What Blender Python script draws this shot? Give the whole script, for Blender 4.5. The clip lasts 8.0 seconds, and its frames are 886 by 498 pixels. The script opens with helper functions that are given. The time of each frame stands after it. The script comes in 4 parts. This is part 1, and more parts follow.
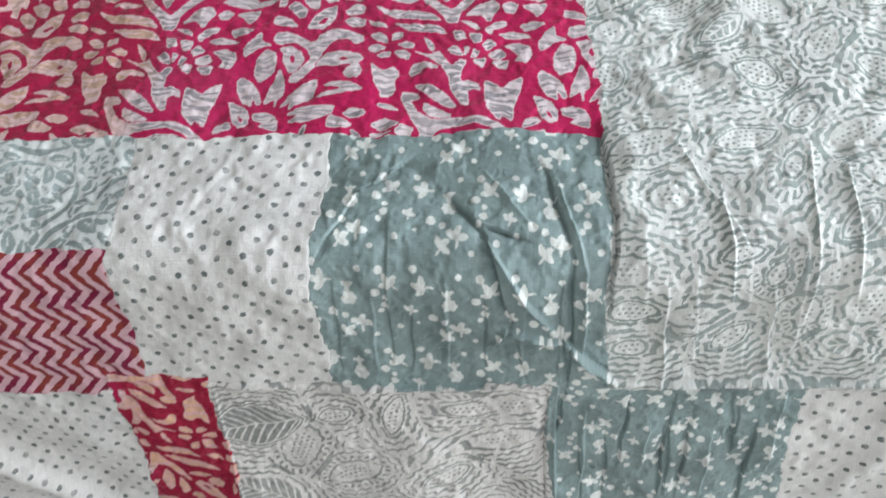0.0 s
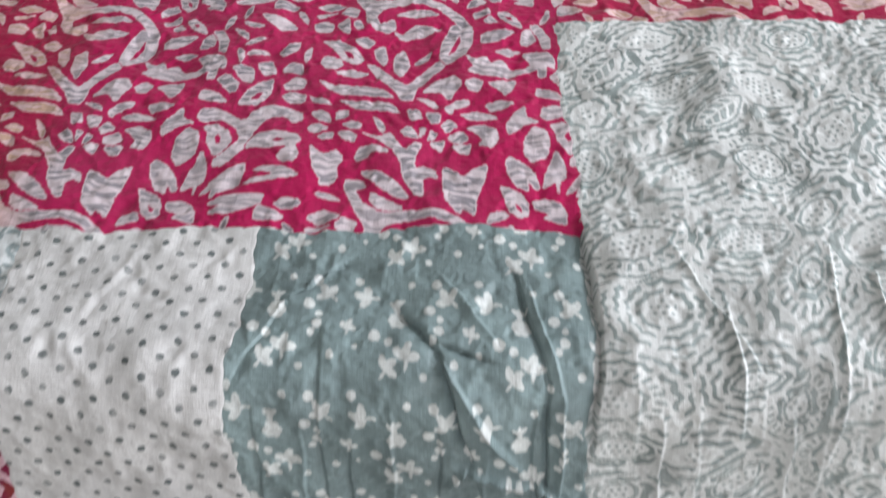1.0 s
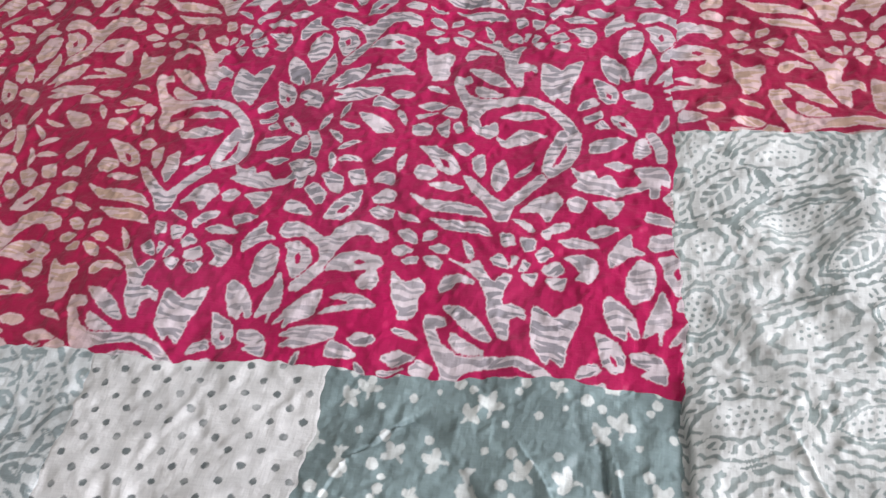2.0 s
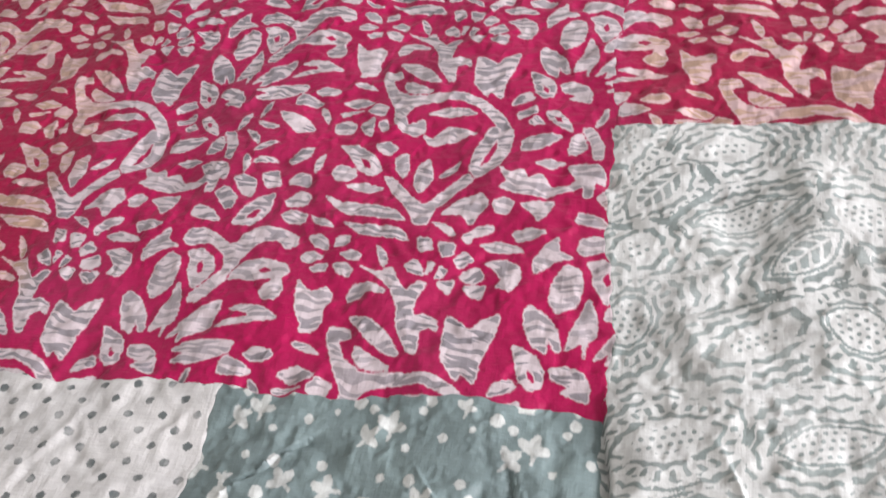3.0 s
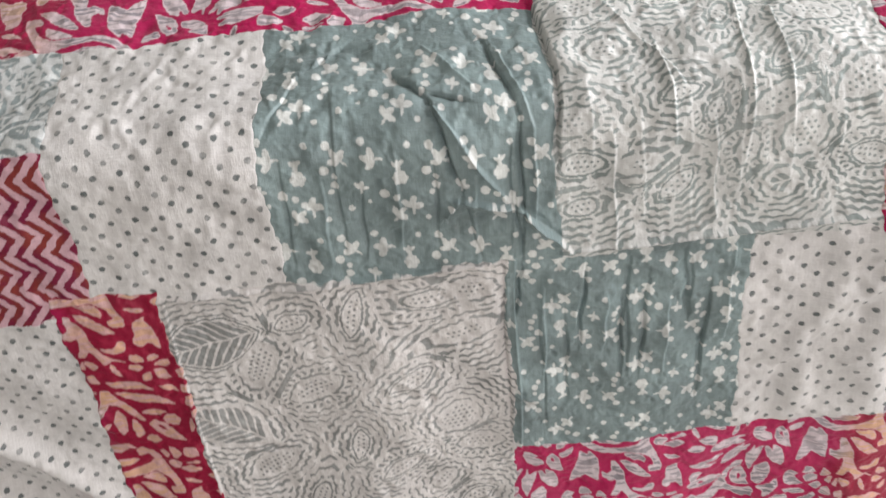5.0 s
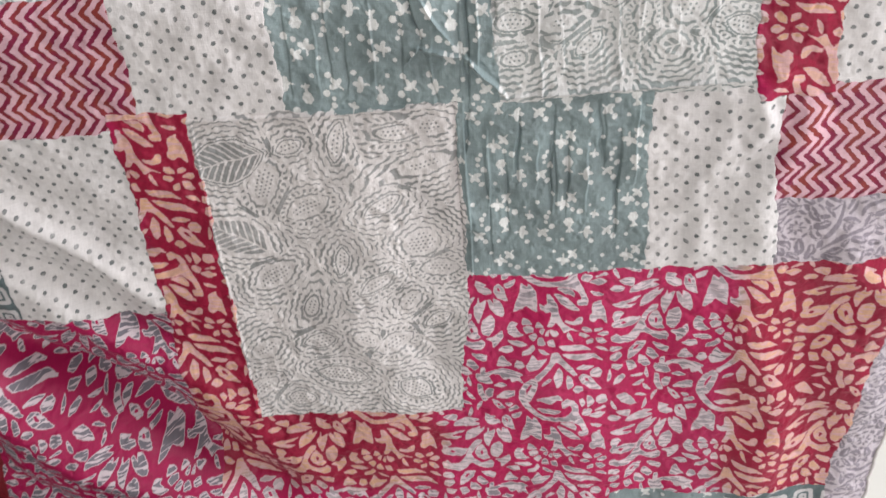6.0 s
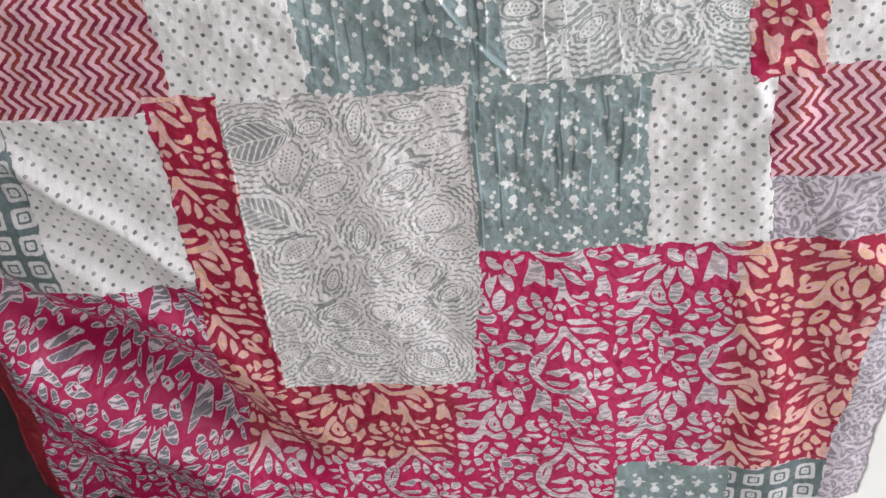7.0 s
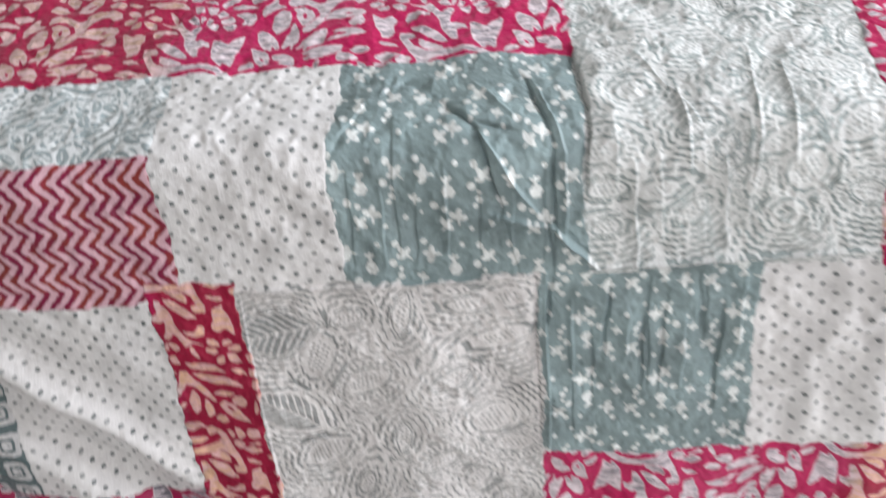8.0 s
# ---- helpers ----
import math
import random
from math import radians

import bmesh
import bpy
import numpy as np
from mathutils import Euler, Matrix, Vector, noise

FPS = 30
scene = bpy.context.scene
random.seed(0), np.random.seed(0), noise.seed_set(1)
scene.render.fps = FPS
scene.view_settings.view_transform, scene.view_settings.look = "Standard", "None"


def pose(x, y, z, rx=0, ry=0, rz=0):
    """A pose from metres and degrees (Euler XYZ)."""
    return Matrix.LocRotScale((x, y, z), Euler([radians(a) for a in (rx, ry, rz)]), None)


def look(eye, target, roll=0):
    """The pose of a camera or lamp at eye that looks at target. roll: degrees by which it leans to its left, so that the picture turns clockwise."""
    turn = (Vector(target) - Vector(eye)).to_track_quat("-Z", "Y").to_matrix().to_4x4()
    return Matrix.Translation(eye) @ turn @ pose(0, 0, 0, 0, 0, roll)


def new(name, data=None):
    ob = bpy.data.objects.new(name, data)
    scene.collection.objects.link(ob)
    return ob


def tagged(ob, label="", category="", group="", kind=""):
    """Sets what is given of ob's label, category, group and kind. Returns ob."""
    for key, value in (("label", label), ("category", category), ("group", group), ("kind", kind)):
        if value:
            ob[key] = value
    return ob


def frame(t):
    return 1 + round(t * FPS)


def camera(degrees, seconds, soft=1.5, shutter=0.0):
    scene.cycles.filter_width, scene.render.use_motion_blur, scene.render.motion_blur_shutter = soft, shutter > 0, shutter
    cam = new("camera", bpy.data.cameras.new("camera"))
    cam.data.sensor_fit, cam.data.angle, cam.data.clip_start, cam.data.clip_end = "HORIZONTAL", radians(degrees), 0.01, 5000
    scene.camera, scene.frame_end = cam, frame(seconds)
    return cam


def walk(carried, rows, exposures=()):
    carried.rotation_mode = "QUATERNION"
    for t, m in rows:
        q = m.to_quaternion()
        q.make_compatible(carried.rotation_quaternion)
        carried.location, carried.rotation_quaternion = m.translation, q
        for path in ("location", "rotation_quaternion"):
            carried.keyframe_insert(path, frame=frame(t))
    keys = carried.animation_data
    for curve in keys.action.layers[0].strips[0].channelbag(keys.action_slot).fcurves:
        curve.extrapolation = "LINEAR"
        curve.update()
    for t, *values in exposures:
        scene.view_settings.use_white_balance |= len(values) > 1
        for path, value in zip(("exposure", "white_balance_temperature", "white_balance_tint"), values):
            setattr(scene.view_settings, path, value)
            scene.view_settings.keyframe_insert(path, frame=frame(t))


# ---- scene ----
cam = camera(48.03, 8.0, soft=1.4, shutter=0.3)
LIFT = 0.25
PATH = [
    (0, (0.056, 0.086, 1.242), (-0.137, 1.200, -0.408), -8.4),
    (0.5, (0.088, 0.073, 1.183), (-0.144, 1.333, -0.353), -9.2),
    (1, (0.055, 0.169, 1.154), (-0.069, 1.425, -0.397), -4.4),
    (1.5, (0.09, 0.264, 1.168), (-0.327, 1.467, -0.374), -13.2),
    (1.7, (0.087, 0.266, 1.169), (-0.344, 1.466, -0.371), -13.3),
    (2.8, (0.136, 0.315, 1.104), (-0.381, 1.58, -0.356), -14.8),
    (3, (0.143, 0.312, 1.1), (-0.365, 1.555, -0.382), -15.4),
    (3.5, (0.123, 0.288, 1.093), (-0.294, 1.504, -0.439), -15.3),
    (4, (0.1, 0.213, 1.114), (-0.128, 1.466, -0.429), -13.5),
    (4.5, (0.014, 0.057, 1.140), (0.023, 1.358, -0.378), -7.7),
    (5, (0.024, -0.026, 1.159), (0.008, 1.211, -0.412), -6.7),
    (6.3, (0.14, -0.344, 1.206), (-0.047, 0.964, -0.295), -8.1),
    (6.5, (0.148, -0.36, 1.208), (-0.051, 0.96, -0.282), -8.1),
    (7, (0.138, -0.352, 1.219), (-0.076, 0.948, -0.286), -9.6),
    (7.5, (0.143, -0.324, 1.184), (-0.081, 1.070, -0.232), -7.7),
    (8, (0.051, -0.131, 1.201), (-0.109, 1.225, -0.259), -8.0),
]
walk(cam, [(t, look(eye, target, roll)) for t, eye, target, roll in PATH], [(0, -0.10, 6300, 6), (0.5, -0.28, 6350, 10), (1.0, -0.24, 6350, 11), (1.5, -0.10, 6350, 12), (3.0, -0.09, 6700, 15), (3.5, -0.28, 6700, 13), (4.5, -0.26, 6700, 13), (5.0, -0.14, 6850, 13), (6.5, 0.07, 6550, 15), (8.0, 0.08, 6400, 12)])

# ---- world and light ----
world = bpy.data.worlds.new("sky")
scene.world = world
world.use_nodes = True
wn = world.node_tree.nodes
sky = wn.new("ShaderNodeTexSky")
sky.sky_type, sky.sun_disc = "NISHITA", False
sky.sun_elevation, sky.sun_rotation = radians(40), radians(100)
world.node_tree.links.new(sky.outputs[0], wn["Background"].inputs[0])
wn["Background"].inputs[1].default_value = 0.12


def area(name, m, width, height, watts, colour):
    lamp = bpy.data.lights.new(name, "AREA")
    lamp.shape, lamp.size, lamp.size_y, lamp.energy, lamp.color = "RECTANGLE", width, height, watts, colour
    ob = new(name, lamp)
    ob.matrix_world = m
    return ob


# daylight through the window in the east wall and, weaker, an added unseen fill lamp from the south
area("window_light", look((2.14, 0.65, 1.5), (0.1, 0.45, 0.7)), 1.5, 1.3, 82, (0.97, 0.985, 1.03))
area("fill_light", look((1.1, -2.35, 1.2), (0.2, 0.4, 0.7)), 0.9, 1.9, 30, (1.0, 0.935, 0.95))


# ---- materials ----
def material(name, roughness=0.6):
    m = bpy.data.materials.new(name)
    m.use_nodes = True
    b = m.node_tree.nodes["Principled BSDF"]
    b.inputs["Roughness"].default_value = roughness
    return m, m.node_tree.nodes, m.node_tree.links, b


def maths(nodes, links, op, a, b=0.0, c=0.0):
    n = nodes.new("ShaderNodeMath")
    n.operation = op
    for i, v in enumerate((a, b, c)):
        if isinstance(v, (int, float)):
            n.inputs[i].default_value = v
        else:
            links.new(v, n.inputs[i])
    return n.outputs[0]


def ramp(nodes, links, value, lo, hi, a=0.0, b=1.0):
    n = nodes.new("ShaderNodeMapRange")
    n.interpolation_type = "SMOOTHSTEP"
    links.new(value, n.inputs[0])
    for i, v in enumerate((lo, hi, a, b)):
        n.inputs[1 + i].default_value = v
    return n.outputs[0]


def mix(nodes, links, fac, a, b, kind="MIX"):
    n = nodes.new("ShaderNodeMix")
    n.data_type, n.blend_type = "RGBA", kind
    for i, v in ((0, fac), (6, a), (7, b)):
        if isinstance(v, (int, float)):
            n.inputs[i].default_value = v
        elif isinstance(v, tuple):
            n.inputs[i].default_value = (*v, 1)
        else:
            links.new(v, n.inputs[i])
    return n.outputs[2]


def noise_of(nodes, links, vector, scale, detail=2.0, rough=0.5):
    n = nodes.new("ShaderNodeTexNoise")
    links.new(vector, n.inputs["Vector"])
    n.inputs["Scale"].default_value, n.inputs["Detail"].default_value, n.inputs["Roughness"].default_value = scale, detail, rough
    return n.outputs[0]


def cloth_uv(nodes):
    n = nodes.new("ShaderNodeUVMap")
    n.uv_map = "cloth"
    return n.outputs[0]


def attribute(nodes, name):
    n = nodes.new("ShaderNodeAttribute")
    n.attribute_name = name
    return n.outputs["Fac"]


def finish_cloth(nodes, links, b, uv, colour, gloss=0.42, mottle=1.0):
    """Dye mottling, thread slubs and weave relief for the glazed cotton."""
    blot = ramp(nodes, links, noise_of(nodes, links, uv, 22, 4, 0.6), 0.25, 0.75, 1 - 0.14 * mottle, 1 + 0.08 * mottle)
    slub = nodes.new("ShaderNodeMapping")
    slub.inputs["Scale"].default_value = (900, 60, 1)
    links.new(uv, slub.inputs[0])
    warp_thread = noise_of(nodes, links, slub.outputs[0], 1.0, 2, 0.6)
    slub2 = nodes.new("ShaderNodeMapping")
    slub2.inputs["Scale"].default_value = (60, 900, 1)
    links.new(uv, slub2.inputs[0])
    weft_thread = noise_of(nodes, links, slub2.outputs[0], 1.0, 2, 0.6)
    threads = maths(nodes, links, "ADD", warp_thread, weft_thread)
    shade = maths(nodes, links, "MULTIPLY", blot, ramp(nodes, links, threads, 0.65, 1.35, 0.93, 1.06))
    comb = nodes.new("ShaderNodeCombineColor")
    for i in range(3):
        links.new(shade, comb.inputs[i])
    links.new(mix(nodes, links, 1.0, colour, comb.outputs[0], "MULTIPLY"), b.inputs["Base Color"])
    rumple = noise_of(nodes, links, uv, 75, 4, 0.6)
    height = maths(nodes, links, "ADD", maths(nodes, links, "MULTIPLY", threads, 0.10), maths(nodes, links, "MULTIPLY", rumple, 0.9))
    bump = nodes.new("ShaderNodeBump")
    bump.inputs["Strength"].default_value, bump.inputs["Distance"].default_value = 0.55, 0.003
    links.new(height, bump.inputs["Height"])
    links.new(bump.outputs[0], b.inputs["Normal"])
    b.inputs["Roughness"].default_value = gloss
    b.inputs["Sheen Weight"].default_value = 0.04
    b.inputs["Specular IOR Level"].default_value = 0.3


def stamped(name, ground, motif, edge=0.0006, streak=None, streak_amount=0.88, brushed=(0.48, 0.52), peach=None, wobble=0.0012, mottle=1.0, washed=0.0):
    """A block print: motif colour where the stamped outline's distance is positive, with worn edges and brushed streaks inside."""
    m, nodes, links, b = material(name)
    uv = cloth_uv(nodes)
    d = attribute(nodes, "motif")
    fray = maths(nodes, links, "MULTIPLY", maths(nodes, links, "SUBTRACT", noise_of(nodes, links, uv, 420, 2), 0.5), wobble * 2)
    d = maths(nodes, links, "ADD", d, fray)
    inside = ramp(nodes, links, d, -edge, edge)
    if washed:
        worn = maths(nodes, links, "MULTIPLY", ramp(nodes, links, noise_of(nodes, links, uv, 26, 3, 0.6), 0.42, 0.66), washed)
        inside = maths(nodes, links, "MAXIMUM", inside, worn)
    ink = motif
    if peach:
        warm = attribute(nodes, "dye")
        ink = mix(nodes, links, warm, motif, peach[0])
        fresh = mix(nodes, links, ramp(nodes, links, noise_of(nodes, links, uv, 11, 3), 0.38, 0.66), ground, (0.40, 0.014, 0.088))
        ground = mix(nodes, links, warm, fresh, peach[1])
    if streak:
        turn = nodes.new("ShaderNodeMapping")
        turn.inputs["Scale"].default_value = (48, 290, 1)
        turn.inputs["Rotation"].default_value = (0, 0, 0.45)
        bent = nodes.new("ShaderNodeVectorMath")
        bent.operation = "MULTIPLY_ADD"
        swirl = nodes.new("ShaderNodeTexNoise")
        swirl.inputs["Scale"].default_value = 28
        links.new(uv, swirl.inputs["Vector"])
        links.new(swirl.outputs["Color"], bent.inputs[0])
        bent.inputs[1].default_value = (0.028, 0.028, 0)
        links.new(uv, bent.inputs[2])
        links.new(bent.outputs[0], turn.inputs[0])
        brush = ramp(nodes, links, noise_of(nodes, links, turn.outputs[0], 1.0, 0.8, 0.4), *brushed)
        if peach:
            patchy = ramp(nodes, links, noise_of(nodes, links, uv, 9, 2), 0.35, 0.60, 0.5, 1.0)
            brush = maths(nodes, links, "MULTIPLY", brush, patchy)
        deep = ramp(nodes, links, d, 0.0006, 0.0011)
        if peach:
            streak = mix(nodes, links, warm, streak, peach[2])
        ink = mix(nodes, links, maths(nodes, links, "MULTIPLY", maths(nodes, links, "MULTIPLY", brush, deep), streak_amount), ink, streak)
    blush = ramp(nodes, links, noise_of(nodes, links, uv, 9, 3), 0.35, 0.7)
    if isinstance(ground, tuple):
        ground = mix(nodes, links, blush, ground, tuple(c * 0.8 for c in ground))
    finish_cloth(nodes, links, b, uv, mix(nodes, links, inside, ground, ink), mottle=mottle)
    return m


RED, LEAF, LEAF_GREY = (0.44, 0.004, 0.082), (0.64, 0.555, 0.585), (0.20, 0.19, 0.215)
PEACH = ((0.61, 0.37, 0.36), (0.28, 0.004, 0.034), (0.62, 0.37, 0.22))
GREEN, SPRIG = (0.235, 0.312, 0.315), (0.66, 0.69, 0.67)
WHITE, DOT = (0.66, 0.655, 0.645), (0.13, 0.15, 0.15)
SLATE, LINE = (0.275, 0.29, 0.285), (0.65, 0.635, 0.62)

floral_print = stamped("crimson_floral_print", RED, LEAF, streak=LEAF_GREY, peach=PEACH)
# grey-leaved corner print; its red and leaf colours also carry the corner's shade
shaded_floral_print = stamped("shaded_crimson_print_with_grey_leaves", (0.35, 0.004, 0.070), (0.54, 0.47, 0.50), streak=(0.13, 0.125, 0.15), brushed=(0.43, 0.50), streak_amount=0.95)
sprig_print = stamped("green_sprig_print", GREEN, SPRIG, mottle=2.2)
paisley_print = stamped("grey_paisley_print", SLATE, LINE, edge=0.00035, wobble=0.0006, washed=0.22)
green_paisley_print = stamped("grey_green_paisley_print", (0.285, 0.335, 0.325), (0.63, 0.645, 0.63), edge=0.00035, wobble=0.0006, washed=0.25)
lace_print = stamped("pale_scroll_print", (0.30, 0.355, 0.36), (0.62, 0.65, 0.65), edge=0.0006)
lilac_print = stamped("lilac_grey_scroll_print", (0.25, 0.225, 0.26), (0.50, 0.46, 0.495), edge=0.0006)
square_print = stamped("slate_square_print", (0.12, 0.165, 0.17), (0.52, 0.52, 0.52))


def dotted():
    m, nodes, links, b = material("polka_dot_print")
    uv = cloth_uv(nodes)
    # the two directions of the dots' slanting lattice
    lattice = nodes.new("ShaderNodeCombineXYZ")
    for i, way in enumerate(((58.14, -52.33, 0), (-46.51, -58.14, 0))):
        along = nodes.new("ShaderNodeVectorMath")
        along.operation = "DOT_PRODUCT"
        links.new(uv, along.inputs[0])
        along.inputs[1].default_value = way
        links.new(maths(nodes, links, "ADD", along.outputs["Value"], (30.852, 11.794)[i]), lattice.inputs[i])
    drift = nodes.new("ShaderNodeTexNoise")
    drift.inputs["Scale"].default_value = 60
    links.new(uv, drift.inputs["Vector"])
    off = nodes.new("ShaderNodeVectorMath")
    off.operation = "MULTIPLY_ADD"
    links.new(drift.outputs["Color"], off.inputs[0])
    off.inputs[1].default_value = (0.25, 0.25, 0)
    links.new(lattice.outputs[0], off.inputs[2])
    part_of = nodes.new("ShaderNodeVectorMath")
    part_of.operation = "FRACTION"
    links.new(off.outputs[0], part_of.inputs[0])
    dist = nodes.new("ShaderNodeVectorMath")
    dist.operation = "DISTANCE"
    flat = nodes.new("ShaderNodeVectorMath")
    flat.operation = "MULTIPLY"
    links.new(part_of.outputs[0], flat.inputs[0])
    flat.inputs[1].default_value = (1, 1, 0)
    links.new(flat.outputs[0], dist.inputs[0])
    dist.inputs[1].default_value = (0.5, 0.5, 0)
    fray = maths(nodes, links, "MULTIPLY", maths(nodes, links, "SUBTRACT", noise_of(nodes, links, uv, 500, 2), 0.5), 0.16)
    inside = ramp(nodes, links, maths(nodes, links, "ADD", dist.outputs["Value"], fray), 0.140, 0.200, 1.0, 0.0)
    faint = ramp(nodes, links, noise_of(nodes, links, uv, 120, 2), 0.3, 0.6, 0.55, 1.0)
    finish_cloth(nodes, links, b, uv, mix(nodes, links, maths(nodes, links, "MULTIPLY", inside, faint), WHITE, DOT))
    return m


def zigzag():
    m, nodes, links, b = material("crimson_chevron_print")
    uv = cloth_uv(nodes)
    sep = nodes.new("ShaderNodeSeparateXYZ")
    links.new(uv, sep.inputs[0])
    u, v = sep.outputs[0], sep.outputs[1]
    tri = maths(nodes, links, "PINGPONG", maths(nodes, links, "ADD", v, 10.0), 0.0148)
    shift = maths(nodes, links, "MULTIPLY", tri, 0.92)
    wander = maths(nodes, links, "MULTIPLY", maths(nodes, links, "SUBTRACT", noise_of(nodes, links, uv, 160, 2), 0.5), 0.006)
    x = maths(nodes, links, "ADD", maths(nodes, links, "ADD", u, shift), wander)
    saw = maths(nodes, links, "PINGPONG", maths(nodes, links, "ADD", x, 10.0), 0.0064)
    band = ramp(nodes, links, saw, 0.0028, 0.0040)
    dye = ramp(nodes, links, noise_of(nodes, links, uv, 45, 3), 0.4, 0.62)
    dark = mix(nodes, links, dye, (0.19, 0.006, 0.042), (0.23, 0.030, 0.025))
    finish_cloth(nodes, links, b, uv, mix(nodes, links, band, (0.60, 0.38, 0.43), dark))
    return m


polka_print, chevron_print = dotted(), zigzag()


def plain(name, colour, roughness, scale=40.0, dark=0.75, bump_by=0.002, metal=0.0):
    m, nodes, links, b = material(name, roughness)
    where = nodes.new("ShaderNodeTexCoord").outputs["Object"]
    stain = ramp(nodes, links, noise_of(nodes, links, where, scale / 12, 5, 0.6), 0.3, 0.7)
    grain = noise_of(nodes, links, where, scale, 4, 0.6)
    links.new(mix(nodes, links, stain, tuple(c * dark for c in colour), colour), b.inputs["Base Color"])
    bump = nodes.new("ShaderNodeBump")
    bump.inputs["Strength"].default_value, bump.inputs["Distance"].default_value = 0.3, bump_by
    links.new(grain, bump.inputs["Height"])
    links.new(bump.outputs[0], b.inputs["Normal"])
    b.inputs["Metallic"].default_value = metal
    return m


wall_paint = plain("off_white_wall_paint", (0.72, 0.71, 0.67), 0.8)
ceiling_paint = plain("white_ceiling_paint", (0.8, 0.8, 0.78), 0.85)
floor_tile = plain("pale_floor_tile", (0.62, 0.63, 0.58), 0.25, 15, 0.85, 0.0005)
grout = plain("grey_grout", (0.25, 0.24, 0.22), 0.9)
dark_sheet = plain("charcoal_floor_sheet", (0.022, 0.021, 0.022), 0.95, 300, 0.6, 0.006)
border_cloth = plain("dark_red_border_cotton", (0.22, 0.008, 0.018), 0.5, 300, 0.7, 0.0008)
mattress_cloth = plain("cream_mattress_ticking", (0.55, 0.5, 0.42), 0.8, 200)
bed_wood = plain("dark_brown_bed_wood", (0.09, 0.045, 0.025), 0.45, 30)


# ---- shape of the draped cloth ----
TOP, EDGE, FLARE, BEND = 0.45 + LIFT, 0.4440, radians(15.42), 0.045
ARC = math.pi / 2 - FLARE
HALF = BEND * ARC / 2
CENTRE_Y, CENTRE_Z = EDGE + BEND * math.tan(ARC / 2), TOP - BEND

CREASES = []


def crease(u0, s0, u1, s1, width, height, sharp=1.0):
    """A fold line from one place of the cloth to another; height in metres, negative for a valley."""
    tight = 0.42 if width < 0.006 else 1.0
    CREASES.append((u0, s0, u1, s1, width * tight, height * (0.85 if tight < 1 else 1.0), sharp))


# tight pulled creases in the green square
crease(0.100, 0.105, 0.108, 0.03, 0.0045, -0.009)
crease(0.108, 0.03, 0.103, -0.04, 0.0045, -0.007)
crease(0.113, 0.105, 0.120, 0.02, 0.010, 0.003)
crease(0.060, 0.07, 0.079, 0.00, 0.0035, -0.0045)
crease(0.079, 0.00, 0.077, -0.10, 0.0035, -0.005)
crease(0.068, 0.06, 0.088, -0.01, 0.0035, 0.003)
crease(0.088, -0.01, 0.086, -0.09, 0.003, 0.003)
crease(-0.004, 0.045, 0.018, 0.018, 0.0036, -0.006)
crease(0.018, 0.022, 0.046, 0.012, 0.0030, -0.005)
crease(0.020, 0.015, 0.036, -0.052, 0.0036, -0.007)
crease(0.022, 0.010, 0.065, -0.062, 0.0032, 0.006)
crease(0.033, -0.060, 0.075, -0.072, 0.0036, 0.008)
crease(0.033, -0.060, 0.022, -0.074, 0.0032, 0.006)
crease(0.075, -0.070, 0.110, -0.112, 0.0040, 0.011)
crease(0.072, -0.06, 0.076, -0.115, 0.003, -0.004)
crease(0.037, -0.062, 0.046, -0.115, 0.003, -0.002)
crease(-0.068, 0.050, -0.040, 0.078, 0.0036, -0.007)
crease(-0.072, 0.046, -0.044, 0.074, 0.0036, 0.006)
crease(-0.095, 0.000, -0.070, 0.046, 0.003, -0.002)
crease(-0.048, 0.03, -0.050, -0.09, 0.004, -0.002)
crease(0.020, 0.065, 0.050, 0.022, 0.003, 0.002)
# pulled threads and creases in the grey paisley panel
crease(0.140, -0.02, 0.143, -0.112, 0.0038, 0.0028)
crease(0.178, 0.05, 0.184, -0.03, 0.0038, 0.0028)
crease(0.150, 0.09, 0.190, 0.010, 0.0035, 0.003)
crease(0.210, -0.02, 0.214, -0.10, 0.0038, 0.0028)
crease(0.240, 0.09, 0.232, -0.05, 0.0035, 0.003)
crease(0.262, 0.07, 0.262, -0.02, 0.0035, 0.0035)
crease(0.165, 0.26, 0.150, 0.18, 0.020, -0.004)
crease(0.200, 0.28, 0.185, 0.15, 0.018, 0.004)
crease(0.115, 0.16, 0.170, 0.175, 0.008, -0.004)
crease(0.140, 0.22, 0.150, 0.10, 0.014, 0.003)
# seams that stand up
crease(0.105, -0.114, 0.336, -0.110, 0.0042, 0.008)
crease(-0.195, -0.121, 0.060, -0.118, 0.0045, 0.006)
crease(-0.43, -0.128, -0.25, -0.128, 0.004, 0.003)
crease(-0.192, -0.125, -0.195, -0.505, 0.003, 0.0025)
crease(0.068, -0.115, 0.066, -0.32, 0.0035, 0.004)
crease(0.060, -0.12, 0.058, -0.30, 0.0035, -0.004)
crease(0.085, -0.17, 0.088, -0.29, 0.004, -0.0025)
for k in range(11):
    at = 0.074 + 0.0158 * k
    top = -0.125 - 0.012 * ((k * 7) % 5)
    crease(at, top, at - 0.006 + 0.003 * (k % 3), top - 0.05 - 0.02 * ((k * 3) % 4), 0.0042, (-0.0045, 0.003, -0.003)[k % 3])
for k in range(7):
    at = -0.085 + 0.026 * k
    crease(at, -0.02 - 0.01 * (k % 3), at - 0.003, -0.10 - 0.004 * (k % 2), 0.0036, (-0.0022, 0.0018)[k % 2])
for k in range(6):
    at = 0.125 + 0.034 * k
    crease(at, 0.02 - 0.012 * (k % 3), at + 0.004, -0.085 - 0.008 * (k % 4), 0.0036, 0.0008)
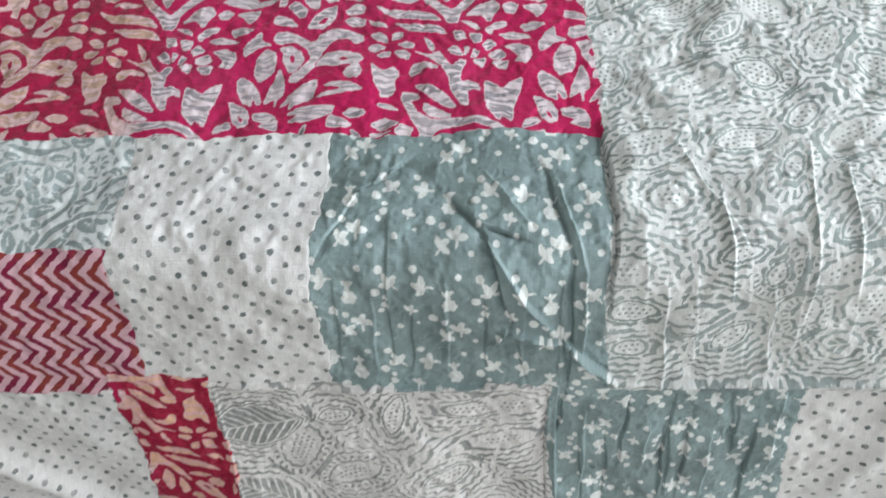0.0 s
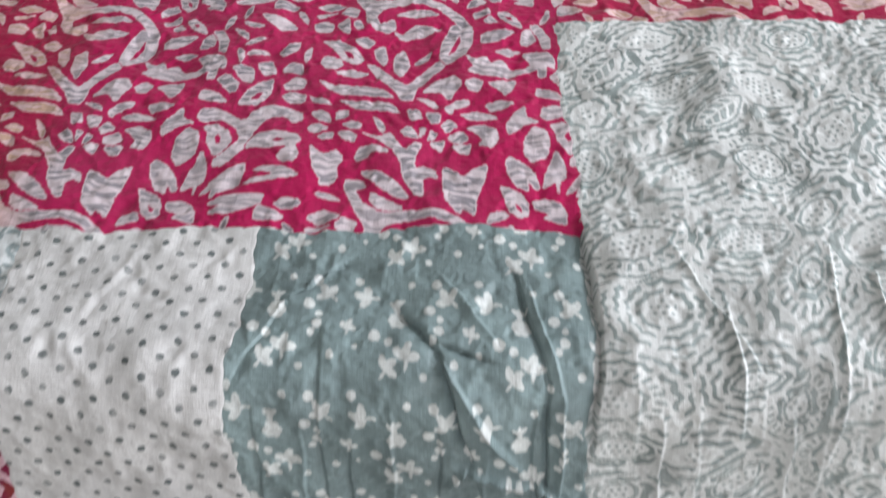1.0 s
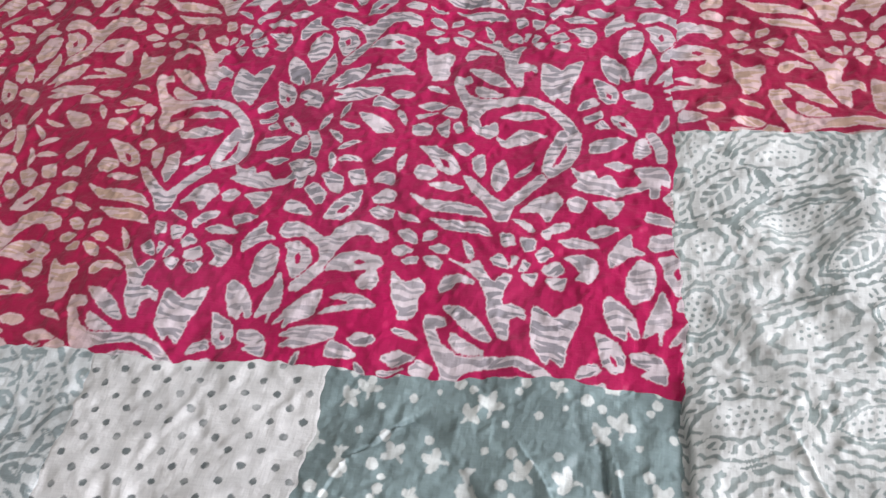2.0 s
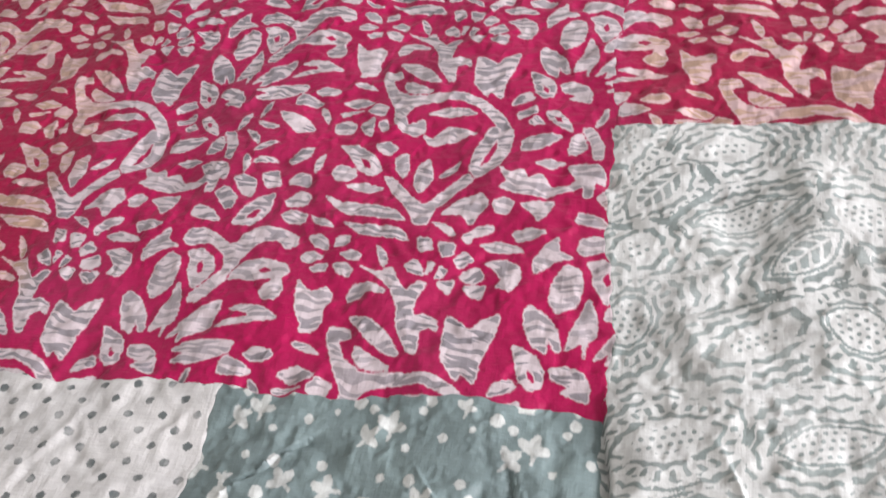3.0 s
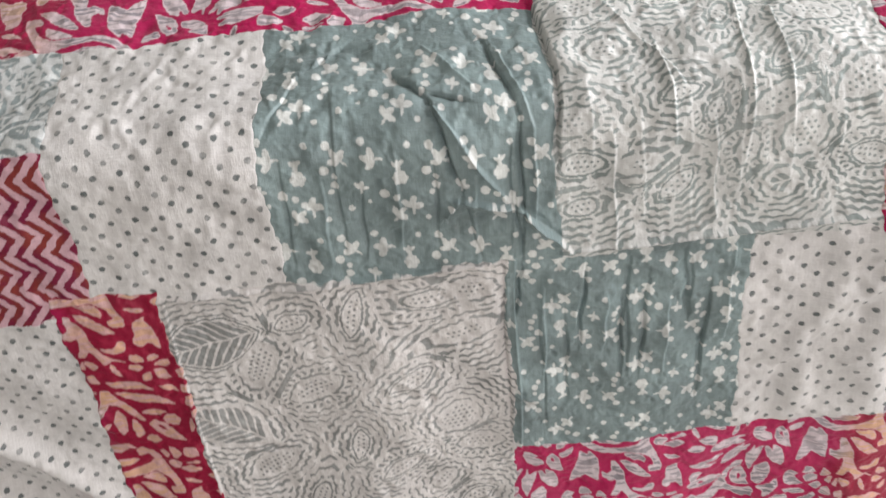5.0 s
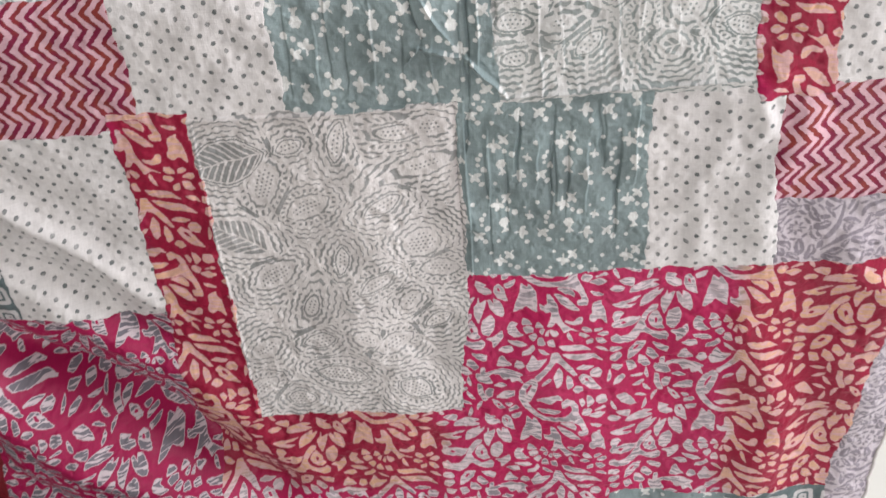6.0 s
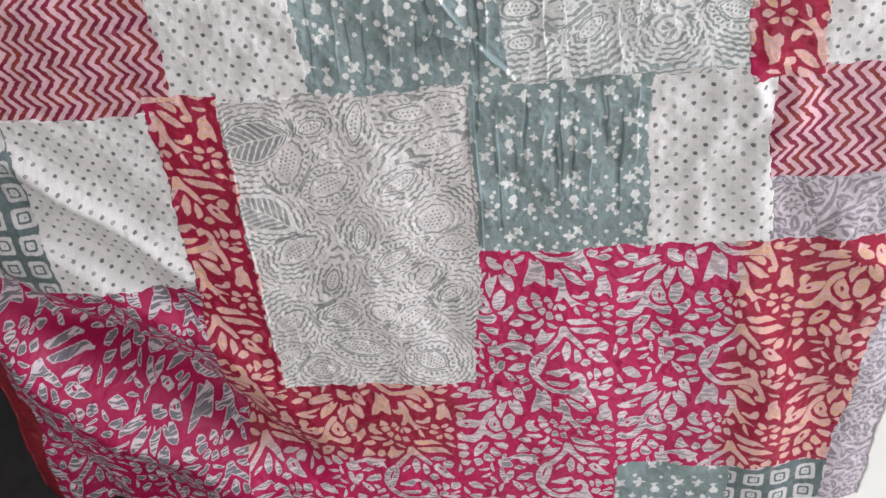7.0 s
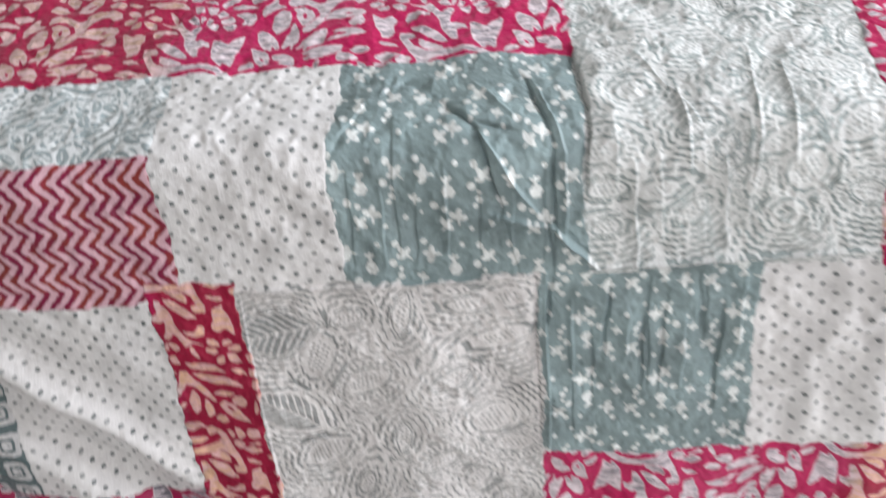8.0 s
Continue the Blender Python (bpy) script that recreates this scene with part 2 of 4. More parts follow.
# creases in the hanging green square and the dotted piece beside it
crease(0.120, -0.13, 0.112, -0.20, 0.004, 0.003)
crease(0.150, -0.17, 0.148, -0.24, 0.004, -0.005)
crease(0.195, -0.13, 0.200, -0.19, 0.004, -0.003)
crease(0.300, -0.20, 0.270, -0.33, 0.010, -0.005)
crease(0.315, -0.13, 0.285, -0.31, 0.012, 0.006)
crease(0.355, -0.11, 0.330, -0.20, 0.014, 0.010)
crease(0.385, -0.10, 0.350, -0.30, 0.020, 0.008)
# soft diagonal drape at the corner
crease(-0.46, -0.15, -0.26, -0.345, 0.011, 0.009)
crease(-0.43, -0.14, -0.24, -0.30, 0.018, -0.004)
crease(-0.46, -0.22, -0.28, -0.39, 0.022, -0.012)
crease(-0.54, -0.33, -0.19, -0.63, 0.032, -0.052)
crease(-0.46, -0.25, -0.16, -0.56, 0.024, 0.008)
crease(-0.57, -0.38, -0.28, -0.70, 0.036, 0.030)
crease(-0.55, -0.55, -0.45, -0.72, 0.020, -0.012)
crease(0.36, -0.33, 0.40, -0.70, 0.030, 0.012)
crease(0.42, -0.33, 0.45, -0.70, 0.030, -0.010)
crease(0.44, -0.30, 0.52, -0.42, 0.020, 0.010)
# long soft waves
crease(-0.05, -0.15, -0.04, -0.50, 0.04, 0.006)
crease(0.02, -0.20, 0.03, -0.50, 0.03, -0.004)
crease(0.16, -0.33, 0.15, -0.70, 0.04, 0.006)
crease(0.26, -0.33, 0.27, -0.70, 0.035, -0.006)
crease(-0.14, 0.02, -0.16, -0.10, 0.02, 0.003)
crease(-0.20, 0.05, -0.17, -0.02, 0.006, 0.0015)
crease(-0.16, 0.09, -0.19, 0.03, 0.004, 0.0015)


def crumple_field(size=640, span=1.6, longest=0.075, shortest=0.012):
    """A random sheet of pinched ridges, as crushed cotton keeps them."""
    rng = np.random.default_rng(5)
    f = np.fft.fftfreq(size, span / size)
    k = np.hypot(*np.meshgrid(f, f))
    band = np.where((k > 1 / longest) & (k < 1 / shortest), 1 / np.maximum(k, 1) ** 1.3, 0)
    n = np.fft.ifft2(np.fft.fft2(rng.standard_normal((size, size))) * band).real
    n = n / n.std()
    return (0.8 - np.abs(n)) * np.clip(0.6 + 0.5 * np.roll(n, (91, 47), (0, 1)), 0.15, 1.4)


CRUMPLE = crumple_field()


def crumple(u, s):
    x, y = (u / 0.0025) % 640, (s / 0.0025) % 640
    i, j = np.floor(x).astype(int) % 640, np.floor(y).astype(int) % 640
    a, b = x - np.floor(x), y - np.floor(y)
    i1, j1 = (i + 1) % 640, (j + 1) % 640
    return (CRUMPLE[j, i] * (1 - a) + CRUMPLE[j, i1] * a) * (1 - b) + (CRUMPLE[j1, i] * (1 - a) + CRUMPLE[j1, i1] * a) * b


def lift_of(u, s):
    """How far the cloth stands off its smooth drape."""
    h = np.zeros_like(u)
    for u0, s0, u1, s1, w, k, sharp in CREASES:
        du, ds = u1 - u0, s1 - s0
        t = np.clip(((u - u0) * du + (s - s0) * ds) / (du * du + ds * ds), 0, 1)
        wander = w * 0.5 * np.sin(t * 9 + u0 * 70)
        d = np.hypot(u - u0 - t * du + wander, s - s0 - t * ds)
        fade = 0.25 + 0.75 * np.sin(np.clip(t, 0.03, 0.97) * math.pi) ** 0.6
        if w < 0.0026:  # a pinched pleat: steep on one side, easing out on the other
            across = (u - u0) * ds - (s - s0) * du > 0
            shape = np.where(across, np.exp(-d / (2.2 * w)), np.exp(-((d / (0.5 * w)) ** 2)))
        else:
            shape = np.exp(-((d / w) ** 2))
        h += 1.35 * k * fade * shape
    for k, (fu, fs, p) in enumerate(((31, 17, 0.3), (-23, 37, 1.1), (53, 41, 2.0), (71, -29, 0.7), (97, 83, 1.9), (-113, 61, 2.6))):
        h += 0.0012 / (1 + 0.35 * k) * np.sin(fu * u + fs * s + p + 1.3 * np.sin(19 * u - 13 * s + k))
    return h + 0.0011 * crumple(u, s) + 0.0005 * crumple(u * 2.3 + 0.31, s * 2.3 + 0.17)


def drape(u, s):
    """Where the place (u, s) of the cloth lies: u across, s along it, up from the bed's edge and down from it."""
    a = np.clip((HALF - s) / BEND, 0, ARC)
    y, z = CENTRE_Y - BEND * np.sin(a), CENTRE_Z + BEND * np.cos(a)
    up, down = np.maximum(s - HALF, 0), np.maximum(-HALF - s, 0)
    y, z = y + up - math.sin(FLARE) * down, z - math.cos(FLARE) * down
    h = lift_of(u, s)
    # the flap's sides turn back round the bed's corners
    turn = np.clip(u - 0.47, 0, 1) ** 2 * 5 + np.clip(-0.50 - u, 0, 1) ** 2 * 5
    y = y + turn * np.clip(-s / 0.3, 0, 1)
    z = z - (np.clip(u - 0.46, 0, 1) ** 2 * 3 + np.clip(-0.5 - u, 0, 1) ** 2 * 3) * np.clip(s / 0.1, 0, 1)
    return u, y - np.sin(a) * h, z + np.cos(a) * h


def warp(u, s):
    """Seams are never straight: a slow wander of the patches' outlines, and the flap's side that slants in towards the hem."""
    pull = np.clip((u - 0.30) / 0.20, 0, 1) ** 2 * (1 + 0.2 * np.clip((u - 0.50) / 0.06, 0, 1))
    u = u + pull * np.where(s < -0.32, 0.008 - 0.13 * np.clip(-s - 0.36, 0, 1), 0.008 * np.clip(-s / 0.32, 0, 1))
    # seams pulled out of true by the sewing
    u = u - 0.021 * np.clip((-s - 0.32) / 0.185, 0, 1) * np.exp(-(((u - 0.062) / 0.10) ** 2))
    u = u - 0.013 * np.clip((s - 0.104) / 0.19, 0, 1) * np.exp(-(((u - 0.102) / 0.15) ** 2))
    u = u + 0.006 * np.exp(-(((u + 0.098) / 0.05) ** 2) - ((s - 0.104) / 0.06) ** 2)
    u = u + 0.011 * np.exp(-(((u - 0.36) / 0.06) ** 2) - ((s + 0.318) / 0.08) ** 2)
    return (u + 0.0022 * np.sin(47 * s + 5 * u) + 0.0010 * np.sin(160 * s + 31 * u) + 0.0006 * np.sin(430 * s), s + 0.0022 * np.sin(41 * u + 3 * s) + 0.0011 * np.sin(150 * u + 20 * s) + 0.0006 * np.sin(450 * u))


# ---- printed motifs ----
def bezier_spine(x0, y0, x1, y1, bow):
    mx, my = (x0 + x1) / 2 - (y1 - y0) * bow, (y0 + y1) / 2 + (x1 - x0) * bow
    t = np.linspace(0, 1, 9)
    return (1 - t) ** 2 * x0 + 2 * t * (1 - t) * mx + t ** 2 * x1, (1 - t) ** 2 * y0 + 2 * t * (1 - t) * my + t ** 2 * y1


class Block:
    """A printing block: distances (metres, inside positive) to its stamped shapes on a repeating tile."""

    def __init__(self, width, height, step):
        self.width, self.height, self.step = width, height, step
        self.nx, self.ny = round(width / step), round(height / step)
        self.x, self.y = np.meshgrid(np.arange(self.nx) * step, np.arange(self.ny) * step)
        self.d = np.full(self.x.shape, -0.02)
        self.count = 0

    def near(self, x, y):
        w, h = self.width, self.height
        return (self.x - x + w / 2) % w - w / 2, (self.y - y + h / 2) % h - h / 2

    def stamp(self, d):
        self.d = np.maximum(self.d, d)

    def cut(self, d):
        self.d = np.minimum(self.d, -d)

    def dot(self, x, y, r, squash=1.0):
        dx, dy = self.near(x, y)
        self.stamp(r - np.hypot(dx, dy / squash))

    def leaf(self, x0, y0, x1, y1, wide, bow=0.0, blunt=0.6, gap=0.0012):
        """A pointed leaf or stroke from one end to the other, bowed; blunt near 0 keeps its width to the ends."""
        xs, ys = bezier_spine(x0, y0, x1, y1, bow)
        best = np.full(self.x.shape, -0.01)
        for i in range(8):
            ax, ay, bx, by = xs[i], ys[i], xs[i + 1], ys[i + 1]
            dx, dy = self.near(ax, ay)
            ex, ey = bx - ax, by - ay
            t = np.clip((dx * ex + dy * ey) / (ex * ex + ey * ey + 1e-12), 0, 1)
            f = (i + t) / 8
            w = wide / 2 * np.maximum(np.sin(np.clip(f * 0.94 + 0.03, 0, 1) ** (0.82 if blunt >= 0.5 else 1.0) * math.pi), 0) ** blunt
            best = np.maximum(best, w - np.hypot(dx - t * ex, dy - t * ey))
        self.count += 1
        if wide > 0.0060 and self.count % 3:
            side = 0.10 * wide * (1 if self.count % 2 else -1)
            for i in range(2, 7):
                ax, ay, bx, by = xs[i], ys[i] + side, xs[i + 1], ys[i + 1] + side
                dx, dy = self.near(ax, ay)
                ex, ey = bx - ax, by - ay
                t = np.clip((dx * ex + dy * ey) / (ex * ex + ey * ey + 1e-12), 0, 1)
                best = np.minimum(best, np.hypot(dx - t * ex, dy - t * ey) - 0.0009 * math.sin((i - 1) / 6 * math.pi))
        self.d = np.minimum(self.d, -(best + gap))
        self.stamp(best)

    def outline(self, corners):
        """Distance to a closed outline through the corners, its corners rounded off by the carver's knife; inside positive."""
        c = np.array(corners)
        after = np.roll(c, -1, 0)
        c = np.stack((c * 0.88 + after * 0.12, c * 0.12 + after * 0.88), 1).reshape(-1, 2)
        cx, cy = (c.min(0) + c.max(0)) / 2
        px, py = self.near(cx, cy)
        d, inside = np.full(px.shape, 9.0), np.zeros(px.shape, bool)
        for (ax, ay), (bx, by) in zip(c - (cx, cy), np.roll(c, -1, 0) - (cx, cy)):
            ex, ey = bx - ax, by - ay
            t = np.clip(((px - ax) * ex + (py - ay) * ey) / (ex * ex + ey * ey + 1e-12), 0, 1)
            d = np.minimum(d, np.hypot(px - ax - t * ex, py - ay - t * ey))
            cross = (ay > py) != (by > py)
            inside ^= cross & (px < ax + (py - ay) * ex / (ey if ey else 1e-9))
        return np.where(inside, d, -d)

    def shape(self, *corners, eye=None, gap=0.0011):
        """A carved leaf, petal or stem, with the red ground showing round it and, through an eye, inside it."""
        best = self.outline(corners) + 0.0005
        if eye:
            best = np.minimum(best, -self.outline(eye))
        self.cut(best + gap)
        self.stamp(best)

    def at(self, u, s, turned=False, shift=(0.0, 0.0)):
        """Sampled at places of the cloth, smoothly between the tile's steps."""
        sign = -1 if turned else 1
        fx, fy = ((sign * u + shift[0]) / self.step) % self.nx, ((sign * s + shift[1]) / self.step) % self.ny
        i, j = np.floor(fx).astype(int) % self.nx, np.floor(fy).astype(int) % self.ny
        a, b = fx - np.floor(fx), fy - np.floor(fy)
        i1, j1 = (i + 1) % self.nx, (j + 1) % self.ny
        d = self.d
        return (d[j, i] * (1 - a) + d[j, i1] * a) * (1 - b) + (d[j1, i] * (1 - a) + d[j1, i1] * a) * b

floral = Block(0.232, 0.208, 0.0006)
# heart of the sunflower
floral.shape((-0.1592, 0.1278), (-0.1504, 0.1292), (-0.1424, 0.1252), (-0.1393, 0.1183), (-0.1405, 0.1096), (-0.1443, 0.1111), (-0.1538, 0.1148), (-0.1490, 0.1177), (-0.1579, 0.1216))
# sunflower petal
floral.shape((-0.1784, 0.1406), (-0.1656, 0.1338), (-0.1619, 0.1258), (-0.1629, 0.1168), (-0.1685, 0.1138), (-0.1741, 0.1197), (-0.1764, 0.1304), eye=((-0.1694, 0.1209), (-0.1704, 0.1271), (-0.1664, 0.1229), (-0.1665, 0.1184)))
# small leaf
floral.shape((-0.1892, 0.1081), (-0.1864, 0.1163), (-0.1778, 0.1204), (-0.1746, 0.1143), (-0.1811, 0.1113))
# sunflower petal
floral.shape((-0.1704, 0.1647), (-0.1624, 0.1596), (-0.1561, 0.1502), (-0.1535, 0.1382), (-0.1565, 0.1371), (-0.1613, 0.1462), (-0.1609, 0.1350), (-0.1687, 0.1401), (-0.1727, 0.1513), (-0.1732, 0.1601))
floral.shape((-0.1401, 0.1714), (-0.1359, 0.1589), (-0.1361, 0.1475), (-0.1410, 0.1416), (-0.1425, 0.1333), (-0.1430, 0.1425), (-0.1515, 0.1374), (-0.1495, 0.1468), (-0.1458, 0.1565))
floral.shape((-0.1101, 0.1591), (-0.1103, 0.1507), (-0.1142, 0.1412), (-0.1240, 0.1352), (-0.1316, 0.1303), (-0.1297, 0.1377), (-0.1382, 0.1326), (-0.1328, 0.1421), (-0.1240, 0.1518))
floral.shape((-0.0956, 0.1324), (-0.0982, 0.1244), (-0.1112, 0.1192), (-0.1202, 0.1169), (-0.1321, 0.1188), (-0.1220, 0.1229), (-0.1327, 0.1258), (-0.1241, 0.1299), (-0.1132, 0.1319))
# forked leaf
floral.shape((-0.1051, 0.1528), (-0.0985, 0.1559), (-0.0851, 0.1547), (-0.0737, 0.1474), (-0.0845, 0.1456), (-0.0984, 0.1430), (-0.1108, 0.1405), (-0.1039, 0.1454), (-0.0899, 0.1480), (-0.0940, 0.1511))
# seed
floral.shape((-0.0897, 0.1249), (-0.0838, 0.1296), (-0.0748, 0.1284), (-0.0717, 0.1251), (-0.0770, 0.1214), (-0.0849, 0.1217))
# sunflower petal
floral.shape((-0.0988, 0.1235), (-0.0891, 0.1198), (-0.0825, 0.1151), (-0.0887, 0.1122), (-0.1012, 0.1122), (-0.1013, 0.1181))
# comma leaf
floral.shape((-0.1965, 0.1919), (-0.1855, 0.1950), (-0.1771, 0.1894), (-0.1761, 0.1811), (-0.1811, 0.1723), (-0.1895, 0.1754), (-0.1856, 0.1797), (-0.1917, 0.1889))
# leaf
floral.shape((-0.2003, 0.2048), (-0.1901, 0.2079), (-0.1795, 0.2043), (-0.1753, 0.2001), (-0.1835, 0.1998), (-0.1950, 0.2006))
floral.shape((-0.2104, 0.2089), (-0.2028, 0.2169), (-0.1931, 0.2190), (-0.1941, 0.2138), (-0.2038, 0.2091), (-0.2074, 0.2035))
# winged leaf
floral.shape((-0.1566, 0.2103), (-0.1563, 0.2006), (-0.1477, 0.1962), (-0.1579, 0.1942), (-0.1691, 0.1844), (-0.1704, 0.1938), (-0.1630, 0.2047))
# broad leaf
floral.shape((-0.1519, 0.1923), (-0.1444, 0.1884), (-0.1431, 0.1783), (-0.1457, 0.1672), (-0.1564, 0.1599), (-0.1607, 0.1675), (-0.1592, 0.1817))
# crest
floral.shape((-0.1467, 0.2020), (-0.1445, 0.2095), (-0.1362, 0.2119), (-0.1258, 0.2068), (-0.1168, 0.1997), (-0.1121, 0.2019), (-0.1085, 0.2084), (-0.0994, 0.2139), (-0.0853, 0.2132), (-0.0757, 0.2082), (-0.0741, 0.2010), (-0.0810, 0.1977), (-0.0866, 0.2037), (-0.0969, 0.2034), (-0.1048, 0.1939), (-0.1093, 0.1846), (-0.1120, 0.1755), (-0.1180, 0.1664), (-0.1256, 0.1574), (-0.1324, 0.1575), (-0.1309, 0.1639), (-0.1230, 0.1721), (-0.1158, 0.1833), (-0.1195, 0.1934), (-0.1296, 0.2014), (-0.1381, 0.2001), (-0.1428, 0.1978))
# leaf inside the crest
floral.shape((-0.1416, 0.1937), (-0.1334, 0.1960), (-0.1247, 0.1901), (-0.1213, 0.1811), (-0.1250, 0.1730), (-0.1317, 0.1664), (-0.1385, 0.1805), (-0.1377, 0.1866), eye=((-0.1334, 0.1827), (-0.1301, 0.1879), (-0.1287, 0.1798), (-0.1312, 0.1777)))
# arm of the crest
floral.shape((-0.1118, 0.1745), (-0.1074, 0.1836), (-0.1017, 0.1883), (-0.0901, 0.1893), (-0.0775, 0.1857), (-0.0745, 0.1799), (-0.0784, 0.1749), (-0.0754, 0.1655), (-0.0781, 0.1593), (-0.0864, 0.1602), (-0.0902, 0.1657), (-0.0848, 0.1708), (-0.0835, 0.1757), (-0.0962, 0.1732), (-0.1051, 0.1748), eye=((-0.0948, 0.1811), (-0.0906, 0.1843), (-0.0857, 0.1815), (-0.0891, 0.1784)))
# flower petal
floral.shape((-0.0690, 0.2073), (-0.0626, 0.2097), (-0.0565, 0.2043), (-0.0552, 0.1974), (-0.0633, 0.1997))
floral.shape((-0.0516, 0.1990), (-0.0512, 0.2067), (-0.0435, 0.2080), (-0.0434, 0.2025))
floral.shape((-0.0708, 0.1930), (-0.0653, 0.1964), (-0.0565, 0.1924), (-0.0627, 0.1879), (-0.0691, 0.1888))
floral.shape((-0.0471, 0.1938), (-0.0407, 0.1972), (-0.0340, 0.1932), (-0.0358, 0.1889), (-0.0412, 0.1898))
floral.shape((-0.0636, 0.1837), (-0.0580, 0.1866), (-0.0528, 0.1868), (-0.0536, 0.1820), (-0.0603, 0.1807))
floral.shape((-0.0502, 0.1869), (-0.0424, 0.1872), (-0.0373, 0.1826), (-0.0390, 0.1774), (-0.0463, 0.1802))
# winged bud
floral.shape((-0.0683, 0.1751), (-0.0621, 0.1682), (-0.0575, 0.1668), (-0.0553, 0.1685), (-0.0514, 0.1707), (-0.0469, 0.1669), (-0.0470, 0.1609), (-0.0504, 0.1568), (-0.0498, 0.1491), (-0.0519, 0.1433), (-0.0612, 0.1399), (-0.0606, 0.1447), (-0.0655, 0.1541), (-0.0669, 0.1640))
# branch
floral.shape((-0.0344, 0.1858), (-0.0226, 0.1811), (-0.0148, 0.1855), (-0.0117, 0.1775), (-0.0050, 0.1688), (0.0006, 0.1760), (0.0056, 0.1752), (0.0017, 0.1671), (-0.0003, 0.1574), (0.0010, 0.1537), (0.0055, 0.1562), (0.0131, 0.1524), (0.0145, 0.1441), (0.0097, 0.1476), (0.0046, 0.1445), (0.0049, 0.1300), (0.0006, 0.1307), (-0.0075, 0.1457), (-0.0086, 0.1589), (-0.0144, 0.1714), (-0.0231, 0.1790))
# comma leaf
floral.shape((-0.0385, 0.1653), (-0.0364, 0.1724), (-0.0266, 0.1742), (-0.0166, 0.1693), (-0.0171, 0.1667), (-0.0274, 0.1688), (-0.0330, 0.1626), (-0.0372, 0.1624))
# broad leaf
floral.shape((-0.0354, 0.1522), (-0.0228, 0.1505), (-0.0117, 0.1417), (-0.0032, 0.1286), (-0.0115, 0.1299), (-0.0222, 0.1375))
# small leaf
floral.shape((-0.0280, 0.1334), (-0.0211, 0.1302), (-0.0071, 0.1213), (-0.0161, 0.1190), (-0.0244, 0.1220), (-0.0285, 0.1271))
# tulip
floral.shape((0.0182, 0.1560), (0.0249, 0.1521), (0.0316, 0.1469), (0.0372, 0.1537), (0.0469, 0.1579), (0.0440, 0.1449), (0.0378, 0.1286), (0.0363, 0.1140), (0.0286, 0.1219), (0.0270, 0.1159), (0.0183, 0.1273), (0.0176, 0.1398))
# fan petal
floral.shape((-0.0034, 0.2076), (0.0044, 0.2061), (0.0063, 0.1977), (-0.0011, 0.1964))
floral.shape((0.0089, 0.2041), (0.0190, 0.2034), (0.0174, 0.1949), (0.0126, 0.1927), (0.0101, 0.1978))
floral.shape((0.0185, 0.1919), (0.0235, 0.1993), (0.0298, 0.1933), (0.0215, 0.1869))
floral.shape((0.0233, 0.1849), (0.0326, 0.1893), (0.0365, 0.1815), (0.0304, 0.1772), (0.0235, 0.1789))
floral.shape((0.0242, 0.1750), (0.0377, 0.1766), (0.0353, 0.1668), (0.0296, 0.1684))
floral.shape((-0.0083, 0.1868), (-0.0022, 0.1911), (0.0019, 0.1851), (0.0023, 0.1795), (-0.0061, 0.1828))
floral.shape((0.0042, 0.1801), (0.0046, 0.1904), (0.0090, 0.1885))
floral.shape((0.0092, 0.1793), (0.0116, 0.1875), (0.0160, 0.1847), (0.0125, 0.1795))
floral.shape((0.0103, 0.1770), (0.0206, 0.1788), (0.0176, 0.1694), (0.0132, 0.1726))
# leaf
floral.shape((0.0491, 0.2138), (0.0584, 0.2172), (0.0691, 0.2133), (0.0620, 0.2089), (0.0524, 0.2075))
# long leaf
floral.shape((-0.0503, 0.2190), (-0.0387, 0.2163), (-0.0228, 0.2163), (-0.0136, 0.2132), (-0.0082, 0.2053), (-0.0215, 0.2075), (-0.0374, 0.2088))
# swan neck
floral.shape((-0.0451, 0.3466), (-0.0440, 0.3534), (-0.0331, 0.3524), (-0.0312, 0.3462), (-0.0384, 0.3448), (-0.0337, 0.3340), (-0.0233, 0.3263), (-0.0048, 0.3268), (0.0134, 0.3270), (0.0258, 0.3209), (0.0385, 0.3079), (0.0456, 0.2928), (0.0443, 0.2769), (0.0378, 0.2641), (0.0273, 0.2565), (0.0207, 0.2577), (0.0208, 0.2666), (0.0235, 0.2796), (0.0315, 0.2984), (0.0370, 0.2969), (0.0382, 0.2902), (0.0331, 0.3025), (0.0224, 0.3152), (0.0099, 0.3212), (-0.0061, 0.3201), (-0.0180, 0.3174), (-0.0247, 0.3097), (-0.0218, 0.3003), (-0.0114, 0.3050), (-0.0099, 0.2960), (-0.0167, 0.2913), (-0.0263, 0.2961), (-0.0316, 0.3046), (-0.0316, 0.3147), (-0.0381, 0.3281), eye=((0.0266, 0.2653), (0.0329, 0.2796), (0.0361, 0.2875), (0.0359, 0.2770), (0.0310, 0.2679)))
# leaf under the neck
floral.shape((-0.0098, 0.3086), (-0.0014, 0.3142), (0.0146, 0.3139), (0.0229, 0.3090), (0.0073, 0.3070))
floral.shape((-0.0119, 0.2932), (-0.0047, 0.2904), (0.0042, 0.2986), (0.0242, 0.2935), (0.0093, 0.2876), (-0.0059, 0.2837))
# forked stem
floral.shape((-0.0315, 0.2573), (-0.0255, 0.2560), (-0.0108, 0.2387), (-0.0035, 0.2327), (0.0045, 0.2438), (0.0196, 0.2602), (0.0238, 0.2539), (0.0137, 0.2439), (0.0039, 0.2329), (0.0002, 0.2172), (-0.0070, 0.2170), (-0.0123, 0.2290), (-0.0237, 0.2434))
